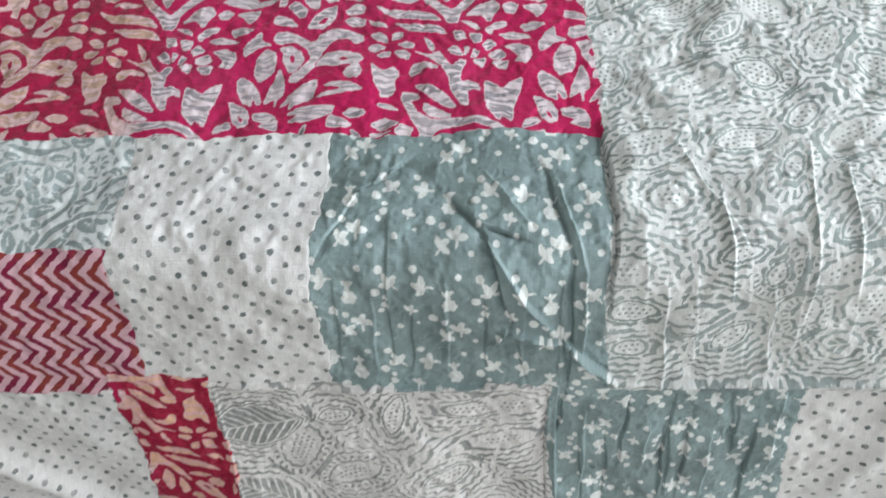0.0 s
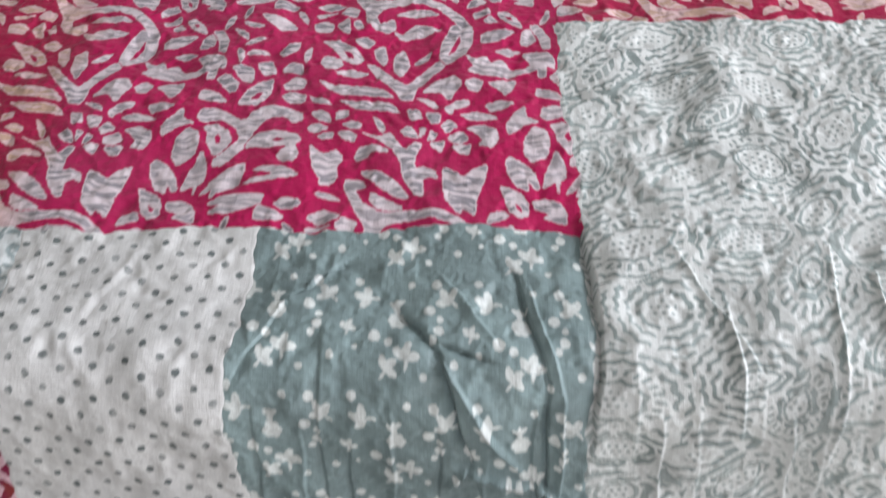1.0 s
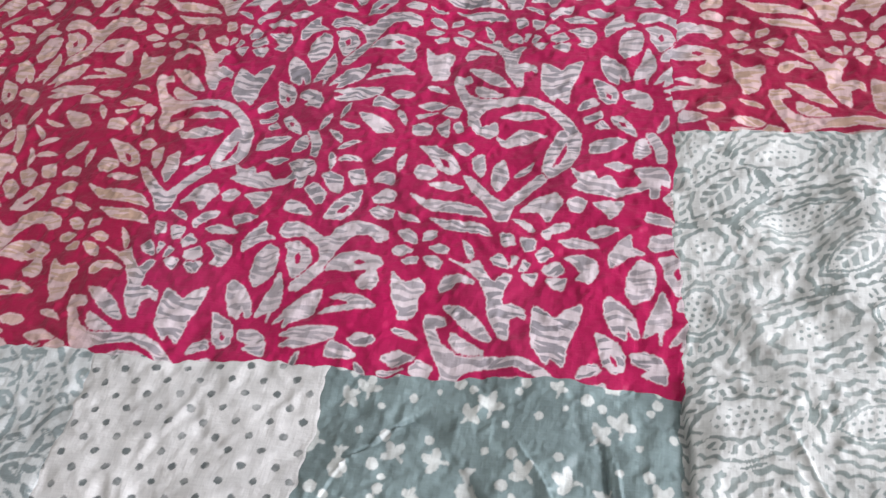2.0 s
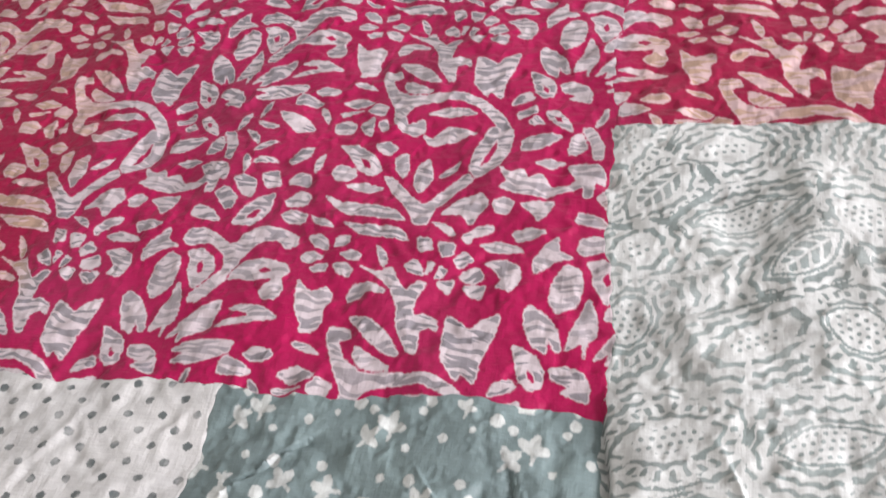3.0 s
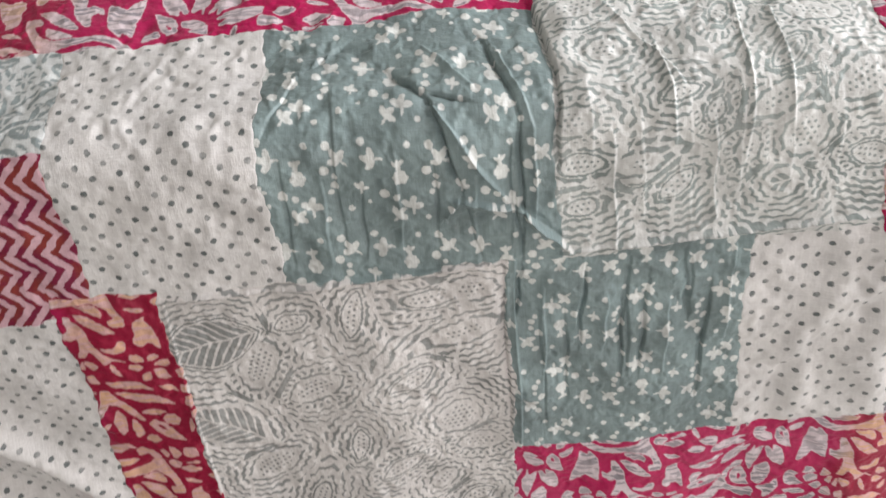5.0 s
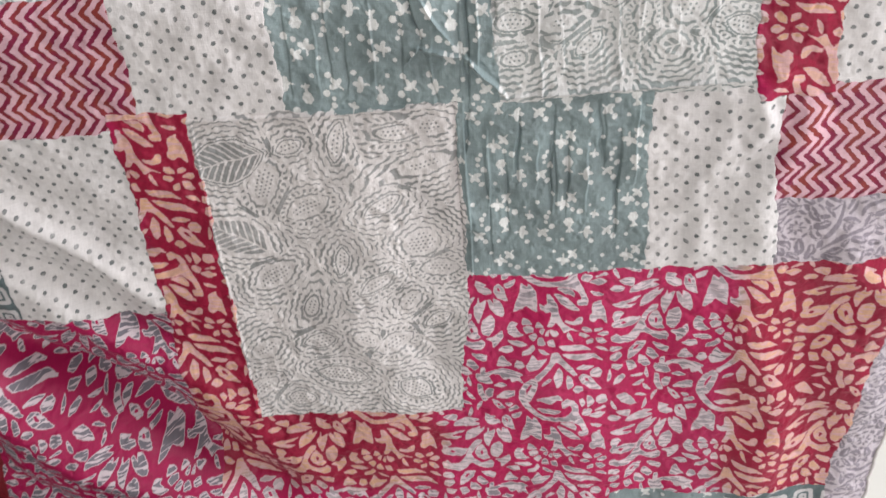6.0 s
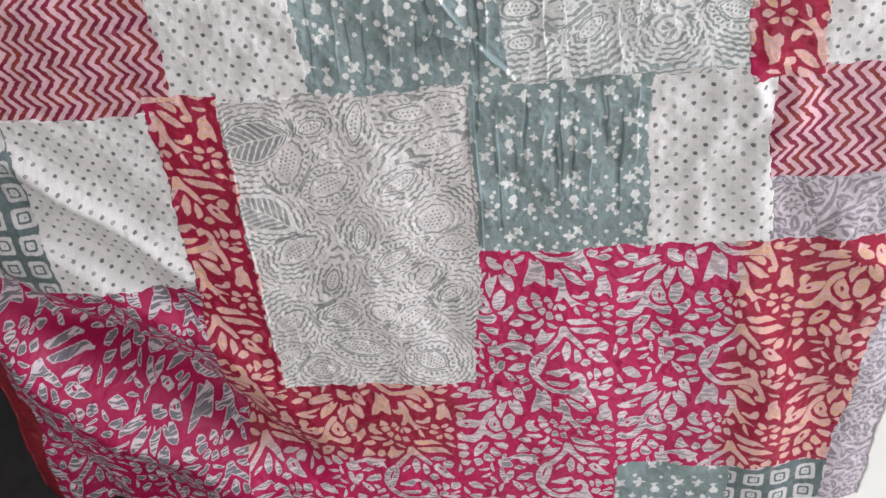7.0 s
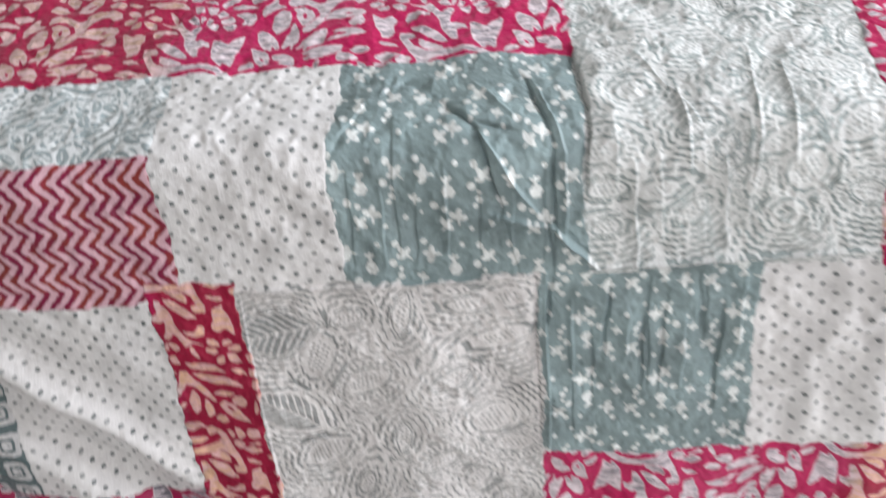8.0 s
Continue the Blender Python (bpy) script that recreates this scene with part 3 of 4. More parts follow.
# small leaf
floral.shape((-0.0260, 0.2730), (-0.0187, 0.2770), (-0.0166, 0.2638), (-0.0186, 0.2548), (-0.0245, 0.2625))
floral.shape((-0.0124, 0.2511), (-0.0115, 0.2665), (-0.0046, 0.2730), (-0.0007, 0.2562), (-0.0075, 0.2424))
# broad leaf
floral.shape((-0.0640, 0.2839), (-0.0492, 0.2811), (-0.0377, 0.2716), (-0.0331, 0.2612), (-0.0392, 0.2565), (-0.0481, 0.2624), (-0.0561, 0.2743), eye=((-0.0486, 0.2716), (-0.0421, 0.2685), (-0.0402, 0.2624), (-0.0443, 0.2637)))
# seed
floral.shape((-0.0394, 0.2824), (-0.0318, 0.2857), (-0.0250, 0.2797), (-0.0302, 0.2743), (-0.0375, 0.2770))
# notched leaf
floral.shape((-0.0640, 0.2570), (-0.0605, 0.2649), (-0.0501, 0.2624), (-0.0480, 0.2559), (-0.0530, 0.2507), (-0.0598, 0.2506))
# leaf
floral.shape((-0.0542, 0.2468), (-0.0441, 0.2508), (-0.0290, 0.2471), (-0.0389, 0.2427))
# long leaf
floral.shape((-0.0656, 0.2391), (-0.0529, 0.2343), (-0.0336, 0.2334), (-0.0197, 0.2288), (-0.0119, 0.2195), (-0.0282, 0.2227), (-0.0514, 0.2258))
# thistle
floral.shape((0.0387, 0.2641), (0.0455, 0.2579), (0.0535, 0.2617), (0.0557, 0.2542), (0.0635, 0.2592), (0.0693, 0.2495), (0.0798, 0.2496), (0.0841, 0.2545), (0.0786, 0.2643), (0.0865, 0.2668), (0.0971, 0.2644), (0.1006, 0.2571), (0.0998, 0.2498), (0.0946, 0.2522), (0.0929, 0.2403), (0.0878, 0.2402), (0.0885, 0.2497), (0.0782, 0.2448), (0.0643, 0.2410), (0.0500, 0.2432), (0.0390, 0.2479), (0.0441, 0.2517))
# ragged leaf
floral.shape((0.0065, 0.2258), (0.0179, 0.2391), (0.0303, 0.2430), (0.0345, 0.2346), (0.0298, 0.2275), (0.0253, 0.2178), (0.0190, 0.2272))
floral.shape((0.0523, 0.2349), (0.0627, 0.2375), (0.0723, 0.2376), (0.0684, 0.2259), (0.0634, 0.2213), (0.0597, 0.2281))
# small leaf
floral.shape((0.0363, 0.2346), (0.0431, 0.2395), (0.0496, 0.2361), (0.0457, 0.2278), (0.0395, 0.2277))
# leaf
floral.shape((0.0596, 0.2667), (0.0685, 0.2705), (0.0785, 0.2680), (0.0688, 0.2630))
# fan petal
floral.shape((0.0783, 0.2744), (0.0807, 0.2873), (0.0879, 0.2925), (0.0899, 0.2795), (0.0846, 0.2744))
floral.shape((0.0870, 0.2951), (0.0933, 0.2964), (0.0997, 0.2820), (0.0989, 0.2681), (0.0936, 0.2693), (0.0926, 0.2820))
# leaf
floral.shape((0.0508, 0.2769), (0.0513, 0.2861), (0.0622, 0.2900), (0.0761, 0.2899), (0.0681, 0.2808), (0.0591, 0.2769))
# sunflower petal
floral.shape((0.0643, 0.3090), (0.0708, 0.3116), (0.0795, 0.3006), (0.0815, 0.2920), (0.0712, 0.2980), eye=((0.0701, 0.3056), (0.0744, 0.3039), (0.0753, 0.2993), (0.0715, 0.3012)))
# small leaf
floral.shape((0.0462, 0.3092), (0.0592, 0.3160), (0.0595, 0.3090), (0.0484, 0.3042))
floral.shape((0.0542, 0.3022), (0.0597, 0.3063), (0.0647, 0.2994), (0.0562, 0.2987))
# leaf
floral.shape((-0.1099, 0.3125), (-0.1009, 0.3109), (-0.0893, 0.3064), (-0.0824, 0.2963), (-0.0948, 0.2927), (-0.1043, 0.3022))
floral.shape((-0.0945, 0.2675), (-0.0873, 0.2769), (-0.0790, 0.2796), (-0.0808, 0.2702), (-0.0906, 0.2635))
floral.shape((-0.1483, 0.2217), (-0.1458, 0.2305), (-0.1342, 0.2257), (-0.1278, 0.2172), (-0.1381, 0.2182))
# crown petal
floral.shape((-0.1370, 0.2396), (-0.1302, 0.2448), (-0.1206, 0.2360), (-0.1224, 0.2272), (-0.1274, 0.2271))
floral.shape((-0.1267, 0.2514), (-0.1193, 0.2546), (-0.1107, 0.2489), (-0.1116, 0.2361), (-0.1196, 0.2398))
floral.shape((-0.1092, 0.2554), (-0.0989, 0.2595), (-0.0953, 0.2465), (-0.1047, 0.2451))
floral.shape((-0.0915, 0.2491), (-0.0851, 0.2569), (-0.0766, 0.2544), (-0.0770, 0.2467))
floral.shape((-0.0894, 0.2352), (-0.0811, 0.2429), (-0.0735, 0.2392), (-0.0758, 0.2317), (-0.0873, 0.2303))
floral.shape((-0.0898, 0.2241), (-0.0848, 0.2279), (-0.0733, 0.2245), (-0.0747, 0.2170), (-0.0868, 0.2193))
# broad leaf
floral.shape((-0.0966, 0.2409), (-0.0982, 0.2264), (-0.1073, 0.2153), (-0.1201, 0.2149), (-0.1161, 0.2260), (-0.1065, 0.2362), eye=((-0.1127, 0.2207), (-0.1064, 0.2275), (-0.1031, 0.2263), (-0.1076, 0.2201)))
# fan petal
floral.shape((-0.0690, 0.3227), (-0.0582, 0.3285), (-0.0456, 0.3223), (-0.0596, 0.3181))
floral.shape((-0.0507, 0.3150), (-0.0456, 0.3223), (-0.0366, 0.3177), (-0.0396, 0.3105), (-0.0481, 0.3121))
floral.shape((-0.0695, 0.3138), (-0.0520, 0.3165), (-0.0667, 0.3103))
floral.shape((-0.0707, 0.3037), (-0.0618, 0.3065), (-0.0558, 0.3021), (-0.0575, 0.2936), (-0.0689, 0.2937))
floral.shape((-0.0538, 0.3020), (-0.0446, 0.3091), (-0.0437, 0.2907), (-0.0493, 0.2935))
floral.shape((-0.0414, 0.3019), (-0.0371, 0.3076), (-0.0334, 0.2962), (-0.0383, 0.2948))


# small leaves in the gaps between the larger shapes
for k in range(14):
    j, i = np.unravel_index(np.argmin(floral.d), floral.d.shape)
    room = -floral.d[j, i]
    if room < 0.0048:
        break
    cx, cy, a = floral.x[j, i], floral.y[j, i], 0.5 + 2.4 * math.sin(7.3 * k)
    r = min(room * 0.95, 0.0085)
    floral.leaf(cx - r * math.cos(a), cy - r * math.sin(a), cx + r * math.cos(a), cy + r * math.sin(a), r * 0.62, 0.15 * (-1) ** k, 0.8)

sprig = Block(0.074, 0.074, 0.0005)


def three_leaf(x, y, r, a):
    for da, k in ((-1.15, 0.9), (0.0, 1.0), (1.15, 0.9)):
        sprig.leaf(x, y, x + r * k * math.cos(a + da), y + r * k * math.sin(a + da), r * 0.6, 0.1, 0.45, gap=-0.003)
    sprig.leaf(x, y, x - r * 0.8 * math.cos(a + 0.3), y - r * 0.8 * math.sin(a + 0.3), r * 0.25, 0.2, 0.4, gap=-0.003)


for k in range(6):
    sprig.dot(0.037 + 0.0034 * math.cos(k * 1.047), 0.037 + 0.0034 * math.sin(k * 1.047), 0.0026)
sprig.dot(0.037, 0.037, 0.0046)
sprig.leaf(0.037, 0.041, 0.0360, 0.0500, 0.0034, 0.1, 0.4, gap=-0.003)
sprig.leaf(0.036, 0.046, 0.0405, 0.0500, 0.0030, 0.1, 0.5, gap=-0.003)
sprig.leaf(0.036, 0.046, 0.0320, 0.0490, 0.0030, 0.1, 0.5, gap=-0.003)
three_leaf(0.043, 0.0125, 0.0090, 1.3)
three_leaf(0.0315, 0.0055, 0.0080, 0.7)
three_leaf(0.0185, 0.0505, 0.0088, 2.9)
three_leaf(0.0680, 0.0500, 0.0085, 2.2)
three_leaf(0.0070, 0.0280, 0.0060, 1.2)
for x, y, r in ((0.0565, 0.0425, 0.0036), (0.063, 0.037, 0.0022), (0.0625, 0.030, 0.0031), (0.059, 0.0245, 0.0023), (0.024, 0.0245, 0.0037), (0.0325, 0.0215, 0.0027), (0.0125, 0.0175, 0.0017), (0.0115, 0.063, 0.0029), (0.0445, 0.0605, 0.0024), (0.060, 0.0605, 0.0032), (0.054, 0.003, 0.0022), (0.072, 0.011, 0.0026)):
    sprig.dot(x, y, r)

squares = Block(0.033, 0.033, 0.0005)
dx, dy = squares.near(0.0165, 0.0165)
box = 0.0122 - (np.abs(dx) ** 6 + np.abs(dy) ** 6) ** (1 / 6)
squares.stamp(np.where(np.abs(box - 0.0062) < 0.0018, np.abs(box - 0.0062) - 0.0018, box))
squares.cut(0.0012 - np.hypot(dx - 0.001, dy))


def cells(u, s, pitch, seed, stretch=0.9):
    """Jittered lattice of stretched cells: offsets from the nearest centre, two random numbers, and the gap to the next cell."""
    gi, gj = np.floor(u / pitch).astype(int), np.floor(s / pitch).astype(int)
    best, second = np.full(u.shape, 9.0), np.full(u.shape, 9.0)
    out = [np.zeros_like(u) for _ in range(4)]

    def rnd(i, j, k):
        v = np.sin(i * 127.1 + j * 311.7 + k * 74.7 + seed) * 43758.5453
        return v - np.floor(v)

    for di in (-1, 0, 1):
        for dj in (-1, 0, 1):
            i, j = gi + di, gj + dj
            cx, cy = (i + 0.15 + 0.7 * rnd(i, j, 1)) * pitch, (j + 0.15 + 0.7 * rnd(i, j, 2)) * pitch
            a, q = 0.5 + rnd(i, j, 3) * 2.2, 0.7 + 0.7 * rnd(i, j, 4)
            x, y = (u - cx) * np.cos(a) + (s - cy) * np.sin(a), -(u - cx) * np.sin(a) + (s - cy) * np.cos(a)
            y = y * (1.0 + stretch * rnd(i, j, 5))
            d = np.hypot(x, y) / q
            near = d < best
            second = np.where(near, best, np.minimum(second, d))
            best = np.where(near, d, best)
            out = [np.where(near, n, o) for n, o in zip((x, y, rnd(i, j, 6), rnd(i, j, 7)), out)]
    return (*out, second - best)


def shaky(u, s, k=1.0):
    """The print's hand-drawn unevenness."""
    du = 0.0030 * np.sin(61 * s + 37 * u) + 0.0013 * np.sin(170 * s - 140 * u + 1) + 0.0004 * np.sin(520 * s + 310 * u)
    ds = 0.0030 * np.sin(57 * u - 43 * s + 2) + 0.0013 * np.sin(190 * u + 120 * s) + 0.0004 * np.sin(480 * u - 370 * s)
    return u + k * du, s + k * ds


def paisley(u, s, seed=3.0):
    """Scalloped almonds in wavering rings, veined leaves and stippled hearts, drawn in lines some 2 mm wide."""
    wu, ws = shaky(u, s)
    x, y, kind, many, gap = cells(wu, ws, 0.058, seed)
    th, r = np.arctan2(y, x), np.hypot(x, y)
    petals = np.floor(9 + many * 8)
    scallop = 0.0008 * np.sin(th * petals) * np.clip(r / 0.010, 0.4, 1.8)
    weight = 0.20 + 0.25 * np.sin(40 * u + 60 * s + 6 * many)
    rings = (np.sin(2 * math.pi * (r + scallop) / 0.0056 + many * 6) + weight) * 0.0009
    veins = (np.sin(2 * math.pi * (np.abs(y) * 0.8 + x) / 0.0058) + 0.1) * 0.0009
    veins = np.maximum(veins, 0.0010 - np.abs(y))
    bars = (np.sin(th * 22) + 0.15) * 0.0009
    stipple = 0.0011 - 0.0030 * np.exp(-(((x / 0.0050 + 0.5 * np.floor(y / 0.0044)) % 1 - 0.5) ** 2 + ((y / 0.0044) % 1 - 0.5) ** 2) * 13)
    out = np.where(kind < 0.14, veins, rings)
    out = np.where((kind > 0.86), stipple, out)
    ringed = (np.abs(r - 0.0165) < 0.0021) & (kind > 0.45) & (kind < 0.86)
    out = np.where(ringed, bars, out)
    heart = (r < 0.0105) & (kind > 0.14)
    out = np.where(heart, np.where(r > 0.0088, -0.0012, stipple), out)
    return np.maximum(out, 0.0011 - np.abs(gap - 0.0012) * 0.8)


class LinePrint:
    """A printed panel of almonds, drops and veined leaves ringed by wavering scalloped lines."""

    def __init__(self, ink=0.38):
        self.shapes, self.ink = [], ink

    def almond(self, u, s, angle, length, width, kind):
        self.shapes.append((u, s, angle, length, width, kind))

    def at(self, u, s):
        wu, ws = shaky(u, s, 0.35)
        best, second, value = np.full(u.shape, 9.0), np.full(u.shape, 9.0), np.zeros_like(u)
        for k, (cu, cs, angle, long, wide, kind) in enumerate(self.shapes):
            c, n = math.cos(angle), math.sin(angle)
            x, y = (wu - cu) * c + (ws - cs) * n, -(wu - cu) * n + (ws - cs) * c
            ax, ay = np.abs(x), np.abs(y)
            if kind == "drop":
                sd = (np.hypot(x / long, y / wide) - 1) * wide
            else:
                d = (long * long - wide * wide) / (2 * wide)
                sd = np.where((ax - long) * d > ay * long, np.hypot(ax - long, ay), np.hypot(ax, ay + d) - wide - d)
            th = np.arctan2(y * 1.4, x)
            out = np.maximum(sd, 0)
            pitch = 0.0055 + 0.0005 * (k % 3)
            # every ring has round scallops of its own, a little longer than the lines are apart
            ring = np.clip(np.floor(sd / pitch), 0, 12)
            count = np.round(math.tau * ((long + wide) / 2 + (ring + 0.5) * pitch) / 0.0085)
            lobes = 0.0009 * (2 * np.abs(np.sin(th * count / 2 + 1.7 * ring + k)) - 1.27) * np.clip(out / 0.004, 0.1, 1.0)
            weight = self.ink + 0.25 * np.sin(75 * u + 90 * s + k)
            rings = (np.sin(2 * math.pi * (sd + lobes) / pitch + 1.5) + weight) * 0.0009
            # the lines run together here and there
            joined = np.sin(th * (4 + ring % 4) + 2.1 * ring + k) > 0.95
            rings = np.where(joined, 0.0011, rings)
            if k % 3 == 0:
                teeth = (np.sin(th * 24) + 0.2) * 0.0010
                rings = np.where(np.abs(sd - 0.0075) < 0.0019, teeth, rings)
            if kind == "leaf":
                inner = (np.sin(2 * math.pi * (ay * 0.9 + x) / 0.0080) - 0.50) * 0.0010
                inner = np.maximum(inner, 0.0008 - ay)
            else:
                px, py = x / 0.0046 + 0.5 * (np.floor(y / 0.0042) % 2), y / 0.0042
                inner = 0.0011 - 0.0032 * np.exp(-((px % 1 - 0.5) ** 2 + (py % 1 - 0.5) ** 2) * 16)
            v = np.where(sd < -0.0026, inner, np.where(sd < -0.0010, 0.0011, np.where(sd < 0.0006, -0.0010 if k % 2 else 0.0010, rings)))
            near = sd < best
            second = np.where(near, best, np.minimum(second, sd))
            best = np.where(near, sd, best)
            value = np.where(near, v, value)
        # where no shape is near, small stippled filler
        between = second - best
        pocket = (between < 0.0052) & (best > 0.0055) & (best < 0.0135) & (np.sin(95 * u + 31 * s) + np.sin(83 * s - 47 * u + 1) > 0.1)
        value = np.where(pocket, np.where(between < 0.0042, -0.0012, 0.0010), value)
        border = np.where(pocket, -0.0012, 0.0010 - np.abs(between - 0.0010))
        return np.maximum(value, border)


hung_panel = LinePrint()
hung_panel.almond(-0.093, -0.222, 0.50, 0.0228, 0.0095, "almond")
hung_panel.almond(-0.019, -0.225, 0.40, 0.0206, 0.0085, "almond")
hung_panel.almond(-0.141, -0.305, 0.62, 0.0258, 0.0112, "almond")
hung_panel.almond(-0.034, -0.316, 0.56, 0.0225, 0.0085, "almond")
hung_panel.almond(0.016, -0.272, 0.00, 0.0170, 0.0145, "almond")
hung_panel.almond(-0.068, -0.288, 1.34, 0.0175, 0.0071, "almond")
hung_panel.almond(0.033, -0.307, -0.06, 0.0180, 0.0091, "almond")
hung_panel.almond(-0.108, -0.347, 1.13, 0.0166, 0.0076, "drop")
hung_panel.almond(-0.168, -0.404, 0.61, 0.0208, 0.0085, "almond")
hung_panel.almond(-0.088, -0.445, -0.27, 0.0301, 0.0126, "almond")
hung_panel.almond(-0.003, -0.347, 1.00, 0.0130, 0.0078, "almond")
hung_panel.almond(-0.102, -0.154, 0.34, 0.0149, 0.0081, "almond")
hung_panel.almond(-0.133, -0.195, 1.21, 0.0225, 0.0124, "drop")
hung_panel.almond(-0.166, -0.168, 0.25, 0.0390, 0.0235, "leaf")
hung_panel.almond(-0.170, -0.255, -0.62, 0.0370, 0.0215, "leaf")
hung_panel.almond(0.003, -0.144, -0.05, 0.0210, 0.0081, "drop")
hung_panel.almond(0.035, -0.140, -0.06, 0.0160, 0.0090, "drop")
hung_panel.almond(-0.141, -0.480, -0.06, 0.0160, 0.0112, "almond")
hung_panel.almond(-0.025, -0.402, 0.40, 0.0206, 0.0091, "almond")
hung_panel.almond(0.025, -0.375, 0.57, 0.0166, 0.0085, "almond")
hung_panel.almond(-0.055, -0.392, -0.46, 0.0134, 0.0089, "almond")
hung_panel.almond(-0.007, -0.468, -0.68, 0.0206, 0.0125, "almond")
hung_panel.almond(0.027, -0.183, 0.32, 0.0221, 0.0081, "drop")
hung_panel.almond(-0.054, -0.152, 1.30, 0.0228, 0.0082, "almond")
hung_panel.almond(-0.184, -0.463, 0.69, 0.0220, 0.0089, "almond")
hung_panel.almond(-0.107, -0.395, 0.23, 0.0175, 0.0100, "almond")

top_panel = LinePrint(0.12)
top_panel.almond(0.129, 0.089, 0.32, 0.0221, 0.0091, "almond")
top_panel.almond(0.198, 0.094, 0.24, 0.0247, 0.0100, "almond")
top_panel.almond(0.144, 0.045, 0.00, 0.0110, 0.0093, "almond")
top_panel.almond(0.108, 0.157, 1.25, 0.0158, 0.0112, "drop")
top_panel.almond(0.168, 0.146, 0.59, 0.0180, 0.0085, "drop")
top_panel.almond(0.193, 0.199, 0.69, 0.0234, 0.0098, "leaf")
top_panel.almond(0.119, 0.242, 0.82, 0.0219, 0.0103, "leaf")
top_panel.almond(0.165, 0.228, 0.32, 0.0285, 0.0091, "almond")
top_panel.almond(0.225, 0.223, -0.53, 0.0197, 0.0130, "almond")
top_panel.almond(0.213, 0.157, -0.46, 0.0157, 0.0121, "almond")
top_panel.almond(0.109, 0.201, 0.64, 0.0100, 0.0085, "drop")
top_panel.almond(0.250, 0.271, 0.21, 0.0143, 0.0100, "almond")
top_panel.almond(0.103, 0.277, 1.18, 0.0130, 0.0064, "drop")
top_panel.almond(0.189, 0.002, 0.28, 0.0146, 0.0050, "almond")
top_panel.almond(0.252, -0.010, 0.46, 0.0179, 0.0067, "almond")
top_panel.almond(0.227, 0.068, 1.07, 0.0125, 0.0057, "drop")
top_panel.almond(0.258, -0.073, 0.24, 0.0124, 0.0105, "leaf")
top_panel.almond(0.186, -0.067, 0.74, 0.0149, 0.0081, "almond")
top_panel.almond(0.111, -0.010, 0.00, 0.0140, 0.0090, "drop")
top_panel.almond(0.120, -0.044, -0.06, 0.0170, 0.0091, "drop")
top_panel.almond(0.159, -0.045, 0.24, 0.0124, 0.0061, "drop")
top_panel.almond(0.211, -0.011, 1.06, 0.0103, 0.0058, "almond")
top_panel.almond(0.272, -0.035, 1.08, 0.0148, 0.0126, "drop")
top_panel.almond(0.263, 0.023, 0.71, 0.0184, 0.0081, "leaf")
top_panel.almond(0.232, -0.045, 1.22, 0.0117, 0.0058, "almond")
top_panel.almond(0.118, -0.078, 0.23, 0.0133, 0.0071, "drop")
top_panel.almond(0.275, 0.100, 0.50, 0.0220, 0.0100, "almond")
top_panel.almond(0.305, 0.160, -0.60, 0.0200, 0.0110, "drop")
top_panel.almond(0.265, 0.185, 1.10, 0.0180, 0.0090, "almond")
top_panel.almond(0.315, 0.230, 0.40, 0.0200, 0.0100, "almond")
top_panel.almond(0.290, 0.060, -0.30, 0.0180, 0.0090, "almond")
top_panel.almond(0.326, 0.100, 1.20, 0.0160, 0.0090, "drop")
top_panel.almond(0.310, 0.000, 0.50, 0.0200, 0.0100, "almond")
top_panel.almond(0.322, -0.060, -0.40, 0.0180, 0.0090, "almond")
top_panel.almond(0.152, 0.274, 0.30, 0.0180, 0.0080, "almond")
top_panel.almond(0.240, 0.115, 0.90, 0.0140, 0.0080, "drop")



# pale scrollwork: the dark ground shows between the lines as drops, leaves and crescents
lace = Block(0.118, 0.104, 0.0006)
for cx, cy, petals in ((0.034, 0.034, 8), (0.092, 0.082, 7)):
    for k in range(petals):
        a = k * math.tau / petals
        lace.leaf(cx + 0.0030 * math.cos(a), cy + 0.0030 * math.sin(a), cx + 0.0085 * math.cos(a), cy + 0.0085 * math.sin(a), 0.0030, 0.1, 0.6)
        lace.leaf(cx + 0.0125 * math.cos(a - 0.3), cy + 0.0125 * math.sin(a - 0.3), cx + 0.0125 * math.cos(a + 0.3), cy + 0.0125 * math.sin(a + 0.3), 0.0034, -0.35, 0.5)
for x0, y0, x1, y1, wide, bow in ((0.004, 0.060, 0.060, 0.078, 0.0048, 0.35), (0.056, 0.020, 0.078, 0.066, 0.0055, -0.30), (0.062, 0.008, 0.112, 0.034, 0.0050, 0.28), (0.018, 0.096, 0.066, 0.098, 0.0055, -0.25), (0.098, 0.048, 0.124, 0.064, 0.0050, 0.40)):
    lace.leaf(x0, y0, x1, y1, wide, bow, 0.5)
for k in range(70):
    j, i = np.unravel_index(np.argmin(lace.d), lace.d.shape)
    room = -lace.d[j, i]
    if room < 0.0022:
        break
    a = 0.9 + 1.5 * math.sin(5.1 * k)
    r = min(room * 1.05, 0.0080)
    cx, cy = lace.x[j, i], lace.y[j, i]
    lace.leaf(cx - r * math.cos(a), cy - r * math.sin(a), cx + r * math.cos(a), cy + r * math.sin(a), r * (0.55 + 0.35 * (k % 3)), 0.35 * math.sin(2.3 * k), 0.6)


def scroll(u, s):
    """Loose scrolls, tendrils and small flowers."""
    return -lace.at(*shaky(u, s, 0.5))


def smooth(x, a, b):
    t = np.clip((x - a) / (b - a), 0, 1)
    return t * t * (3 - 2 * t)


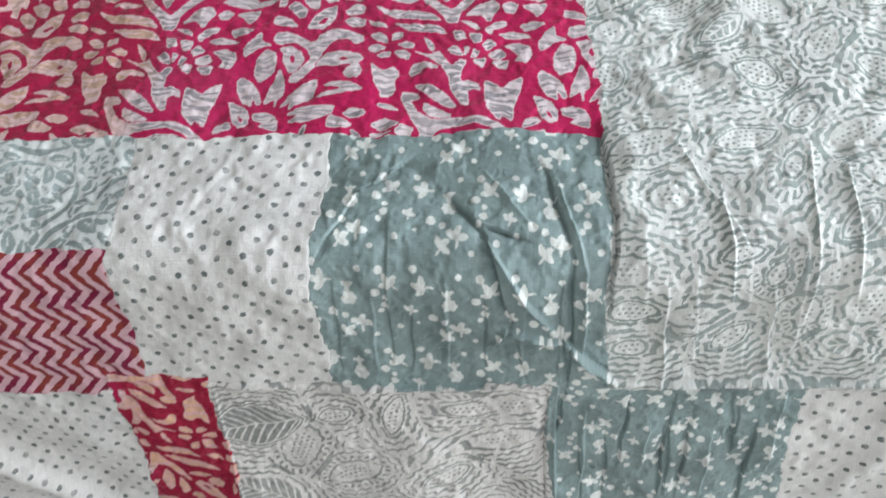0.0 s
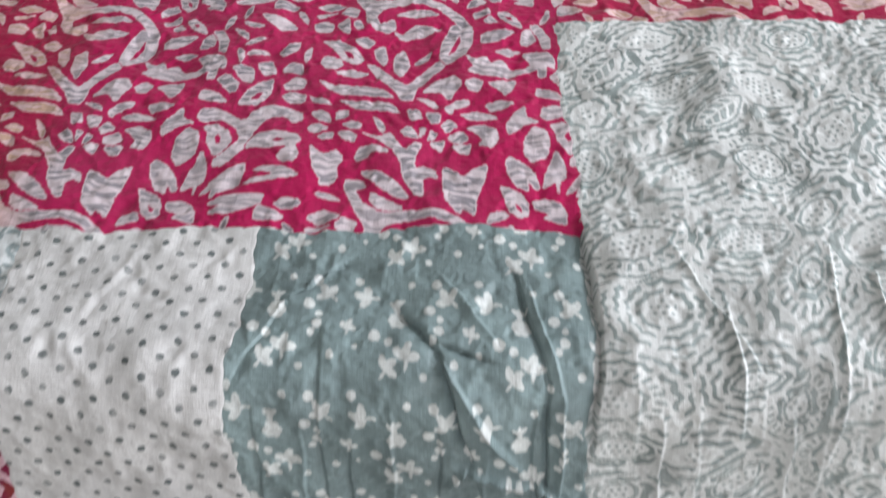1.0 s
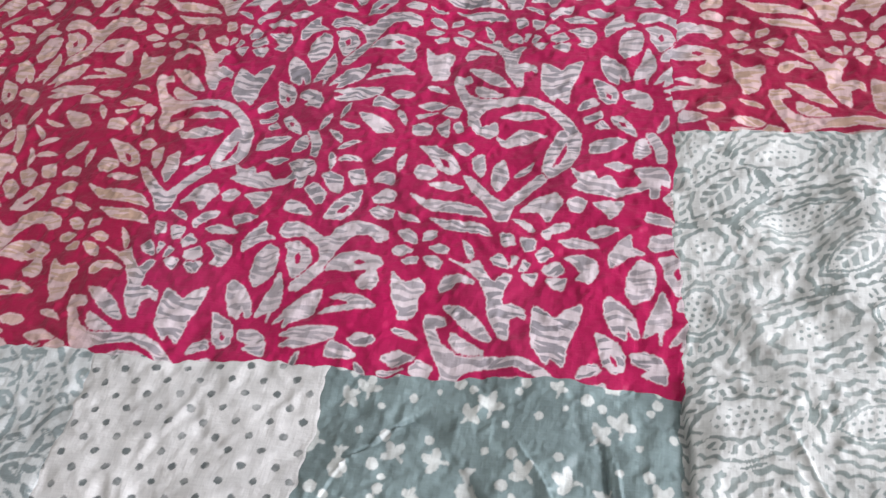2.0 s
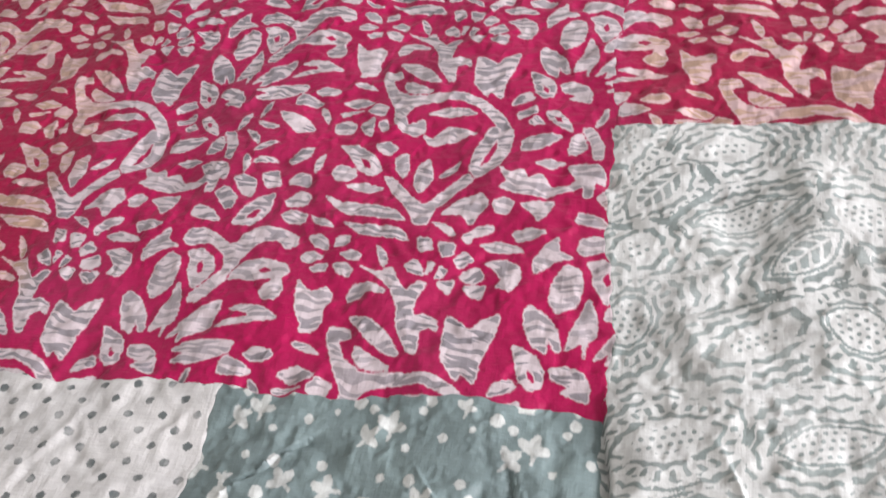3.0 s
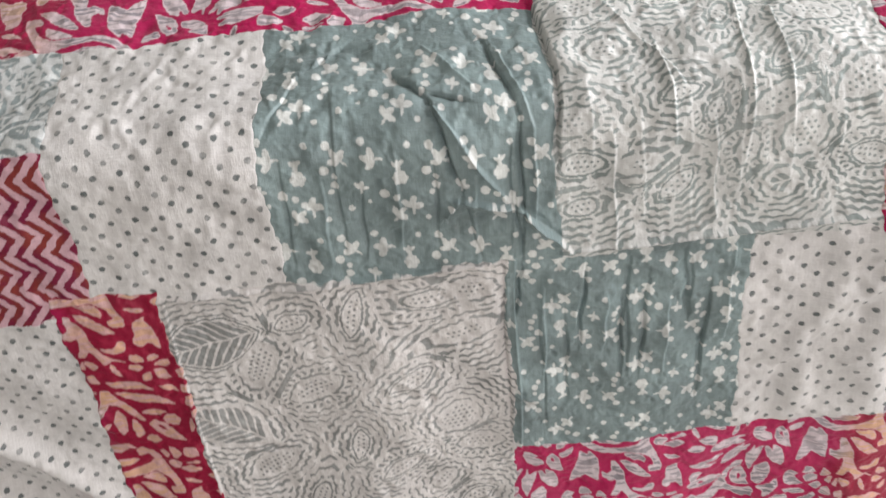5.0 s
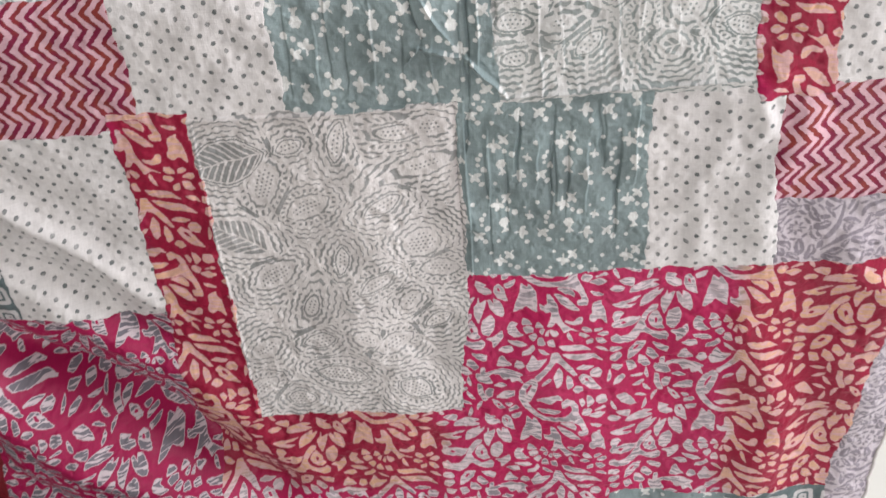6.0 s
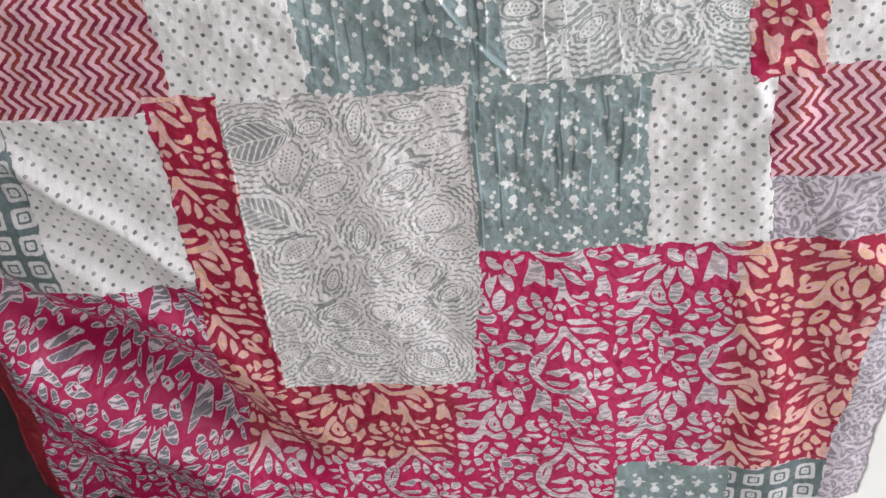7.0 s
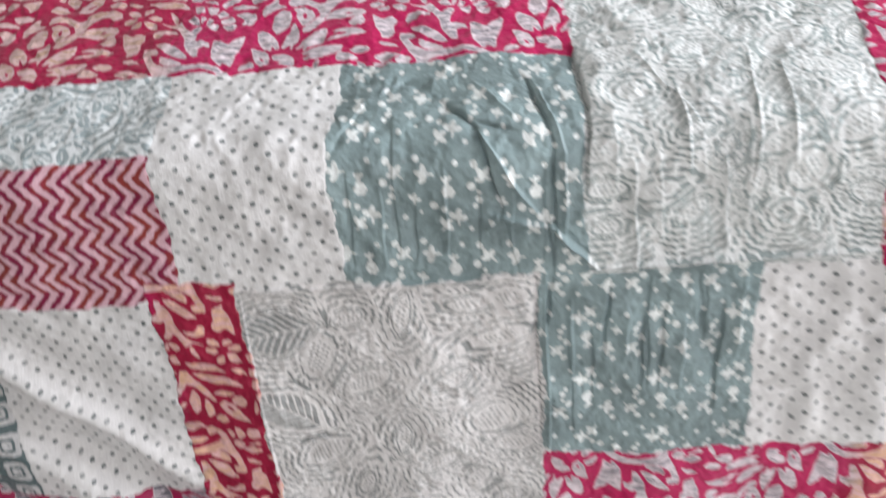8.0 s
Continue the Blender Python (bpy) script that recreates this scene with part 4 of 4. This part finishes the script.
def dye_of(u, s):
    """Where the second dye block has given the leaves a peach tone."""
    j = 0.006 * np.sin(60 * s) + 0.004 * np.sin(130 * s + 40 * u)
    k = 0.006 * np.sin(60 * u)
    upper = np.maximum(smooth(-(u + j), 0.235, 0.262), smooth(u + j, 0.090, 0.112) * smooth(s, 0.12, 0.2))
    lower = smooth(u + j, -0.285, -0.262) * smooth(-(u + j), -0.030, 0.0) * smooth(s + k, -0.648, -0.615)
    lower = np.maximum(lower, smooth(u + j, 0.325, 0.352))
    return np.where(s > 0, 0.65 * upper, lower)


# ---- room ----
def box_mesh(bm, x0, y0, z0, x1, y1, z1, round_by=0.0):
    made = bmesh.ops.create_cube(bm, size=1.0)["verts"]
    bmesh.ops.scale(bm, vec=(x1 - x0, y1 - y0, z1 - z0), verts=made)
    bmesh.ops.translate(bm, vec=((x0 + x1) / 2, (y0 + y1) / 2, (z0 + z1) / 2), verts=made)
    if round_by:
        edges = list({e for v in made for e in v.link_edges})
        bmesh.ops.bevel(bm, geom=edges, offset=round_by, segments=3, affect="EDGES", profile=0.6)


def part(name, bm, mat, parent=None, label=""):
    me = bpy.data.meshes.new(name)
    bm.to_mesh(me)
    bm.free()
    me.materials.append(mat)
    ob = new(name, me)
    ob.parent = parent
    if label:
        tagged(ob, label)
    return ob


def slab(name, mat, label, category, boxes, parent=None):
    bm = bmesh.new()
    for b in boxes:
        box_mesh(bm, *b)
    ob = part(name, bm, mat, parent)
    return tagged(ob, label, category, kind="structure")


X0, X1, Y0, Y1, HIGH = -2.3, 2.2, -2.4, 2.75, 2.75
floor = slab("floor", grout, "pale polished floor tiles with grey grout", "floor", [(X0 - 0.15, Y0 - 0.15, -0.12, X1 + 0.15, Y1 + 0.15, -0.004)])
slab("ceiling", ceiling_paint, "plain white painted ceiling", "ceiling", [(X0 - 0.15, Y0 - 0.15, HIGH, X1 + 0.15, Y1 + 0.15, HIGH + 0.12)])
slab("wall_north", wall_paint, "plain off-white painted wall", "wall", [(X0 - 0.15, Y1, 0, X1 + 0.15, Y1 + 0.15, HIGH)])
slab("wall_west", wall_paint, "plain off-white painted wall", "wall", [(X0 - 0.15, Y0, 0, X0, Y1, HIGH)])
# the south opening is made up to go with the fill lamp
slab("wall_south", wall_paint, "off-white painted wall with an added opening for the fill lamp", "wall", [(X0 - 0.15, Y0 - 0.15, 0, 0.6, Y0, HIGH), (1.6, Y0 - 0.15, 0, X1 + 0.15, Y0, HIGH), (0.6, Y0 - 0.15, 2.15, 1.6, Y0, HIGH)])
slab("wall_east", wall_paint, "off-white painted wall with a window opening", "wall", [(X1, Y0, 0, X1 + 0.15, -0.15, HIGH), (X1, 1.45, 0, X1 + 0.15, Y1, HIGH), (X1, -0.15, 0, X1 + 0.15, 1.45, 0.8), (X1, -0.15, 2.2, X1 + 0.15, 1.45, HIGH)])

# ---- bed ----
bed = tagged(new("bed"), "dark wooden bed with a thick mattress under a spread", "bed")
LEFT, RIGHT, FOOT, HEAD = -0.545, 0.505, EDGE + 0.035, EDGE + 1.95
bm = bmesh.new()
box_mesh(bm, LEFT, FOOT, 0.40, RIGHT, HEAD, TOP - 0.022, 0.04)
part("mattress", bm, mattress_cloth, bed)
bm = bmesh.new()
box_mesh(bm, LEFT, FOOT, 0.22, RIGHT, HEAD, 0.395, 0.01)
part("bed_frame", bm, bed_wood, bed)
for x in (LEFT + 0.01, RIGHT - 0.08):
    for y in (FOOT + 0.01, HEAD - 0.08):
        bm = bmesh.new()
        box_mesh(bm, x, y, 0.012 if x < 0 else 0, x + 0.07, y + 0.07, 0.22, 0.006)
        part("leg", bm, bed_wood, bed)

# thin sheet added to blacken the floor left of the bed
bm = bmesh.new()
box_mesh(bm, -1.75, -0.45, 0.0, -0.22, 1.45, 0.012, 0.005)
tagged(part("rug", bm, dark_sheet), "dark charcoal sheet on the floor beside and under the bed", "rug")

# ---- bedspread ----
spread = tagged(new("bedspread"), "crinkled crimson and grey block-printed patchwork bedspread draped over the bed", "bedspread")


def patch(name, mat, u0, u1, s0, s1, step, motif=None, dye=False, label="", tuck=0.0007, raised=0.0):
    """One printed piece of the cloth with its edges tucked into the seams."""
    over = 0.0010
    nu, ns = max(2, round((u1 - u0) / step)), max(2, round((s1 - s0) / step))
    uu = np.r_[u0 - over, np.linspace(u0, u1, nu), u1 + over]
    ss = np.r_[s0 - over, np.linspace(s0, s1, ns), s1 + over]
    u, s = np.meshgrid(uu, ss)
    low = np.zeros_like(u)
    low[0, :] = low[-1, :] = low[:, 0] = low[:, -1] = tuck
    u, s = warp(u, s)
    x, y, z = drape(u, s)
    a = np.clip((HALF - s) / BEND, 0, ARC)
    low -= raised
    y, z = y + np.sin(a) * low, z - np.cos(a) * low
    rows, cols = u.shape
    me = bpy.data.meshes.new(name)
    k = np.arange(rows * cols).reshape(rows, cols)
    quads = np.stack((k[:-1, :-1], k[:-1, 1:], k[1:, 1:], k[1:, :-1]), -1).reshape(-1)
    me.vertices.add(rows * cols)
    me.vertices.foreach_set("co", np.stack((x, y, z), -1).astype(np.float32).ravel())
    me.loops.add(len(quads))
    me.loops.foreach_set("vertex_index", quads.astype(np.int32))
    n = len(quads) // 4
    me.polygons.add(n)
    me.polygons.foreach_set("loop_start", np.arange(0, 4 * n, 4, dtype=np.int32))
    me.polygons.foreach_set("use_smooth", np.ones(n, dtype=bool))
    me.update(calc_edges=True)
    layer = me.uv_layers.new(name="cloth")
    layer.data.foreach_set("uv", np.stack((u.ravel()[quads], s.ravel()[quads]), -1).astype(np.float32).ravel())
    if motif is not None:
        me.attributes.new("motif", "FLOAT", "POINT").data.foreach_set("value", motif(u, s).astype(np.float32).ravel())
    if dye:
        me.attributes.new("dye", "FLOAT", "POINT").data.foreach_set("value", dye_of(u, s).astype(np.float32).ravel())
    me.materials.append(mat)
    ob = new(name, me)
    ob.parent = spread
    if label:
        tagged(ob, label)
    return ob


def upright(u, s):
    return floral.at(1.015 * (u + 0.08 * (s - 0.13)), 1.01 * s)


def beyond(u, s):
    return floral.at(u, s, shift=(0.038, 0.018))


def turned(u, s):
    return floral.at(u * 1.172, s * 1.112, True, (0.171, 0.164))


def corner(u, s):
    return floral.at(u * 1.172, s * 1.112, True, (0.122, 0.146))


def left_strip(u, s):
    return floral.at(u * 1.172, s * 1.112, True, (0.159, 0.1995))


def right_strip(u, s):
    return floral.at(u * 1.172, s * 1.112, False, (0.2225, 0.056))


def sprig_top(u, s):
    return sprig.at((u + 0.005) * 1.072, s - 0.038 + 0.09 * (u + 0.005), False, (0.037, 0.037))


def sprig_hung(u, s):
    return sprig.at(u * 1.156, s * 1.104, True, (0.006, 0.053))


LINES, FINE, PRINT, MID, DOTS = 0.0009, 0.0008, 0.0011, 0.0014, 0.0020
FLORAL_LABEL = "crimson floral print patch with pale leaves"
patch("floral_patch", floral_print, -0.58, 0.102, 0.104, 0.46, PRINT, upright, True, FLORAL_LABEL)
patch("floral_patch", floral_print, 0.102, 0.56, 0.295, 0.46, PRINT, beyond, True, FLORAL_LABEL)
patch("paisley_patch", green_paisley_print, 0.102, 0.336, -0.118, 0.295, LINES, top_panel.at, label="grey-green patch printed with white paisley lines")
patch("floral_strip", floral_print, 0.336, 0.405, -0.128, 0.295, PRINT, right_strip, True, "narrow crimson floral print strip", raised=0.0009)
patch("polka_patch", polka_print, 0.405, 0.56, -0.118, 0.295, DOTS, label="white cotton patch with small grey dots")
patch("sprig_patch", sprig_print, -0.098, 0.102, -0.118, 0.104, FINE, sprig_top, label="grey-green patch with small white flower sprigs")
patch("polka_patch", polka_print, -0.240, -0.098, -0.118, 0.104, DOTS, label="white cotton patch with small grey dots")
patch("scroll_patch", lace_print, -0.58, -0.240, 0.005, 0.104, MID, scroll, label="pale blue-grey scroll print patch")
patch("chevron_patch", chevron_print, -0.58, -0.240, -0.128, 0.005, DOTS, label="crimson and pink zigzag print patch")
patch("square_patch", square_print, -0.58, -0.432, -0.350, -0.128, MID, squares.at, label="slate patch with pale square print")
patch("polka_patch", polka_print, -0.432, -0.268, -0.350, -0.128, DOTS, label="white cotton patch with small grey dots")
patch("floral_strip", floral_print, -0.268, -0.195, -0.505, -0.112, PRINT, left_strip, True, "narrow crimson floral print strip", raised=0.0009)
patch("paisley_patch", paisley_print, -0.195, 0.062, -0.505, -0.118, LINES, hung_panel.at, label="grey and white paisley line print patch")
patch("sprig_patch", sprig_print, 0.062, 0.243, -0.318, -0.118, FINE, sprig_hung, label="grey-green patch with small white flower sprigs")
patch("polka_patch", polka_print, 0.243, 0.360, -0.318, -0.118, DOTS, label="white cotton patch with small grey dots")
patch("chevron_patch", chevron_print, 0.360, 0.56, -0.240, -0.118, DOTS, label="crimson and pink zigzag print patch")
patch("scroll_patch", lilac_print, 0.360, 0.56, -0.318, -0.240, MID, scroll, label="lilac-grey scroll print patch")
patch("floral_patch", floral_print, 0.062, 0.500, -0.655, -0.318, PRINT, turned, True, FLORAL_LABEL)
patch("floral_patch", shaded_floral_print, -0.548, -0.268, -0.74, -0.350, PRINT, corner, False, "shade-darkened crimson floral print patch with grey leaves outlined in white")
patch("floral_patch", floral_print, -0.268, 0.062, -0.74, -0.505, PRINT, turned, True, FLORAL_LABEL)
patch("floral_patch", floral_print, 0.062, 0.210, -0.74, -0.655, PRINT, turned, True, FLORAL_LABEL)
patch("sprig_patch", sprig_print, 0.210, 0.350, -0.74, -0.655, MID, sprig.at, label="grey-green patch with small white flower sprigs")
patch("square_patch", square_print, 0.350, 0.500, -0.74, -0.655, MID, squares.at, label="slate patch with pale square print")
patch("border", border_cloth, -0.58, -0.548, -0.74, -0.350, DOTS, label="plain dark red edge band")
patch("border", lilac_print, 0.500, 0.56, -0.74, -0.318, MID, scroll, label="lilac-grey scroll print edge band")
# the part of the spread further up the bed
for k, (u0, u1) in enumerate(((-0.58, -0.20), (-0.20, 0.18), (0.18, 0.56))):
    for j, (s0, s1) in enumerate(((0.46, 0.90), (0.90, 1.40), (1.40, 1.90))):
        if (k + j) % 3 == 0:
            patch("floral_patch", floral_print, u0, u1, s0, s1, 0.003, upright, True, FLORAL_LABEL)
        elif (k + j) % 3 == 1:
            patch("paisley_patch", paisley_print, u0, u1, s0, s1, 0.0025, paisley, label="grey and white paisley line print patch")
        else:
            patch("polka_patch", polka_print, u0, u1, s0, s1, 0.006, label="white cotton patch with small grey dots")



def side_drop(name, mat, x, out, y0, y1, drop, motif, label):
    """The spread's overhang along one side of the mattress, in soft waves."""
    y, v = np.meshgrid(np.linspace(y0, y1, 260), np.linspace(0, 1, 40))
    wave = 0.012 * np.sin(17 * y) + 0.006 * np.sin(41 * y + 1)
    a = np.clip(v * 4, 0, 1) * math.pi / 2
    px = x + out * (0.018 * np.sin(a) + v * (0.02 + wave))
    pz = TOP - 0.022 - 0.018 * (1 - np.cos(a)) - drop * np.maximum(v - 0.1, 0)
    k = np.arange(y.size).reshape(y.shape)
    faces = np.stack((k[:-1, :-1], k[:-1, 1:], k[1:, 1:], k[1:, :-1]), -1).reshape(-1, 4)
    me = bpy.data.meshes.new(name)
    me.from_pydata(np.stack((px, y, pz), -1).reshape(-1, 3).tolist(), [], faces.tolist())
    me.polygons.foreach_set("use_smooth", np.ones(len(me.polygons), dtype=bool))
    u, s = x - out * drop * v, y - EDGE
    me.uv_layers.new(name="cloth").data.foreach_set("uv", np.stack((u.ravel()[faces.ravel()], s.ravel()[faces.ravel()]), -1).astype(np.float32).ravel())
    me.attributes.new("motif", "FLOAT", "POINT").data.foreach_set("value", motif(u, s).astype(np.float32).ravel())
    me.materials.append(mat)
    ob = new(name, me)
    ob.parent = spread
    return tagged(ob, label)


side_drop("side_drop", paisley_print, -0.580, -1, EDGE + 0.10, EDGE + 1.86, 0.24, paisley, "grey paisley overhang along the mattress side")
side_drop("side_drop", paisley_print, 0.562, 1, EDGE + 0.10, EDGE + 1.86, 0.24, paisley, "grey paisley overhang along the mattress side")


def hem(name, u, s, mat, label):
    """A rolled edge that follows the cloth."""
    u, s = warp(u, s)
    x, y, z = drape(u, s)
    p = np.stack((x, y, z), -1)
    t = np.gradient(p, axis=0)
    t /= np.linalg.norm(t, axis=1)[:, None]
    side = np.cross(t, np.array([0.3, -0.9, 0.4]))
    side /= np.linalg.norm(side, axis=1)[:, None]
    other = np.cross(t, side)
    rings = [p + 0.0022 * (math.cos(a) * side + math.sin(a) * other) for a in np.arange(6) * math.pi / 3]
    verts = np.stack(rings, 1).reshape(-1, 3)
    faces = [(6 * i + j, 6 * i + (j + 1) % 6, 6 * i + 6 + (j + 1) % 6, 6 * i + 6 + j) for i in range(len(p) - 1) for j in range(6)]
    me = bpy.data.meshes.new(name)
    me.from_pydata(verts.tolist(), [], faces)
    me.polygons.foreach_set("use_smooth", np.ones(len(faces), dtype=bool))
    me.materials.append(mat)
    ob = new(name, me)
    ob.parent = spread
    return tagged(ob, label)


along = np.linspace(-0.74, -0.02, 240)
hem_white = plain("off_white_hem_cotton", (0.58, 0.56, 0.54), 0.7, 300)
hem("hem", np.full_like(along, -0.581), along, border_cloth, "narrow rolled dark red hem")
hem("hem", np.full_like(along, 0.561), along, hem_white, "narrow rolled off-white hem")
across = np.linspace(-0.581, 0.561, 320)
hem("hem", across, np.full_like(across, -0.741), border_cloth, "narrow rolled dark red hem")

# ---- floor tiles ----
bm = bmesh.new()
box_mesh(bm, 0.002, 0.002, -0.012, 0.598, 0.598, 0.0, 0.0015)
tile = part("tile", bm, floor_tile, floor)
tile_mesh = tile.data
tile.location = (X0, Y0, 0)
for i in range(8):
    for j in range(9):
        if i or j:
            t = new("tile", tile_mesh)
            t.parent = floor
            t.location = (X0 + 0.6 * i, Y0 + 0.6 * j, 0)
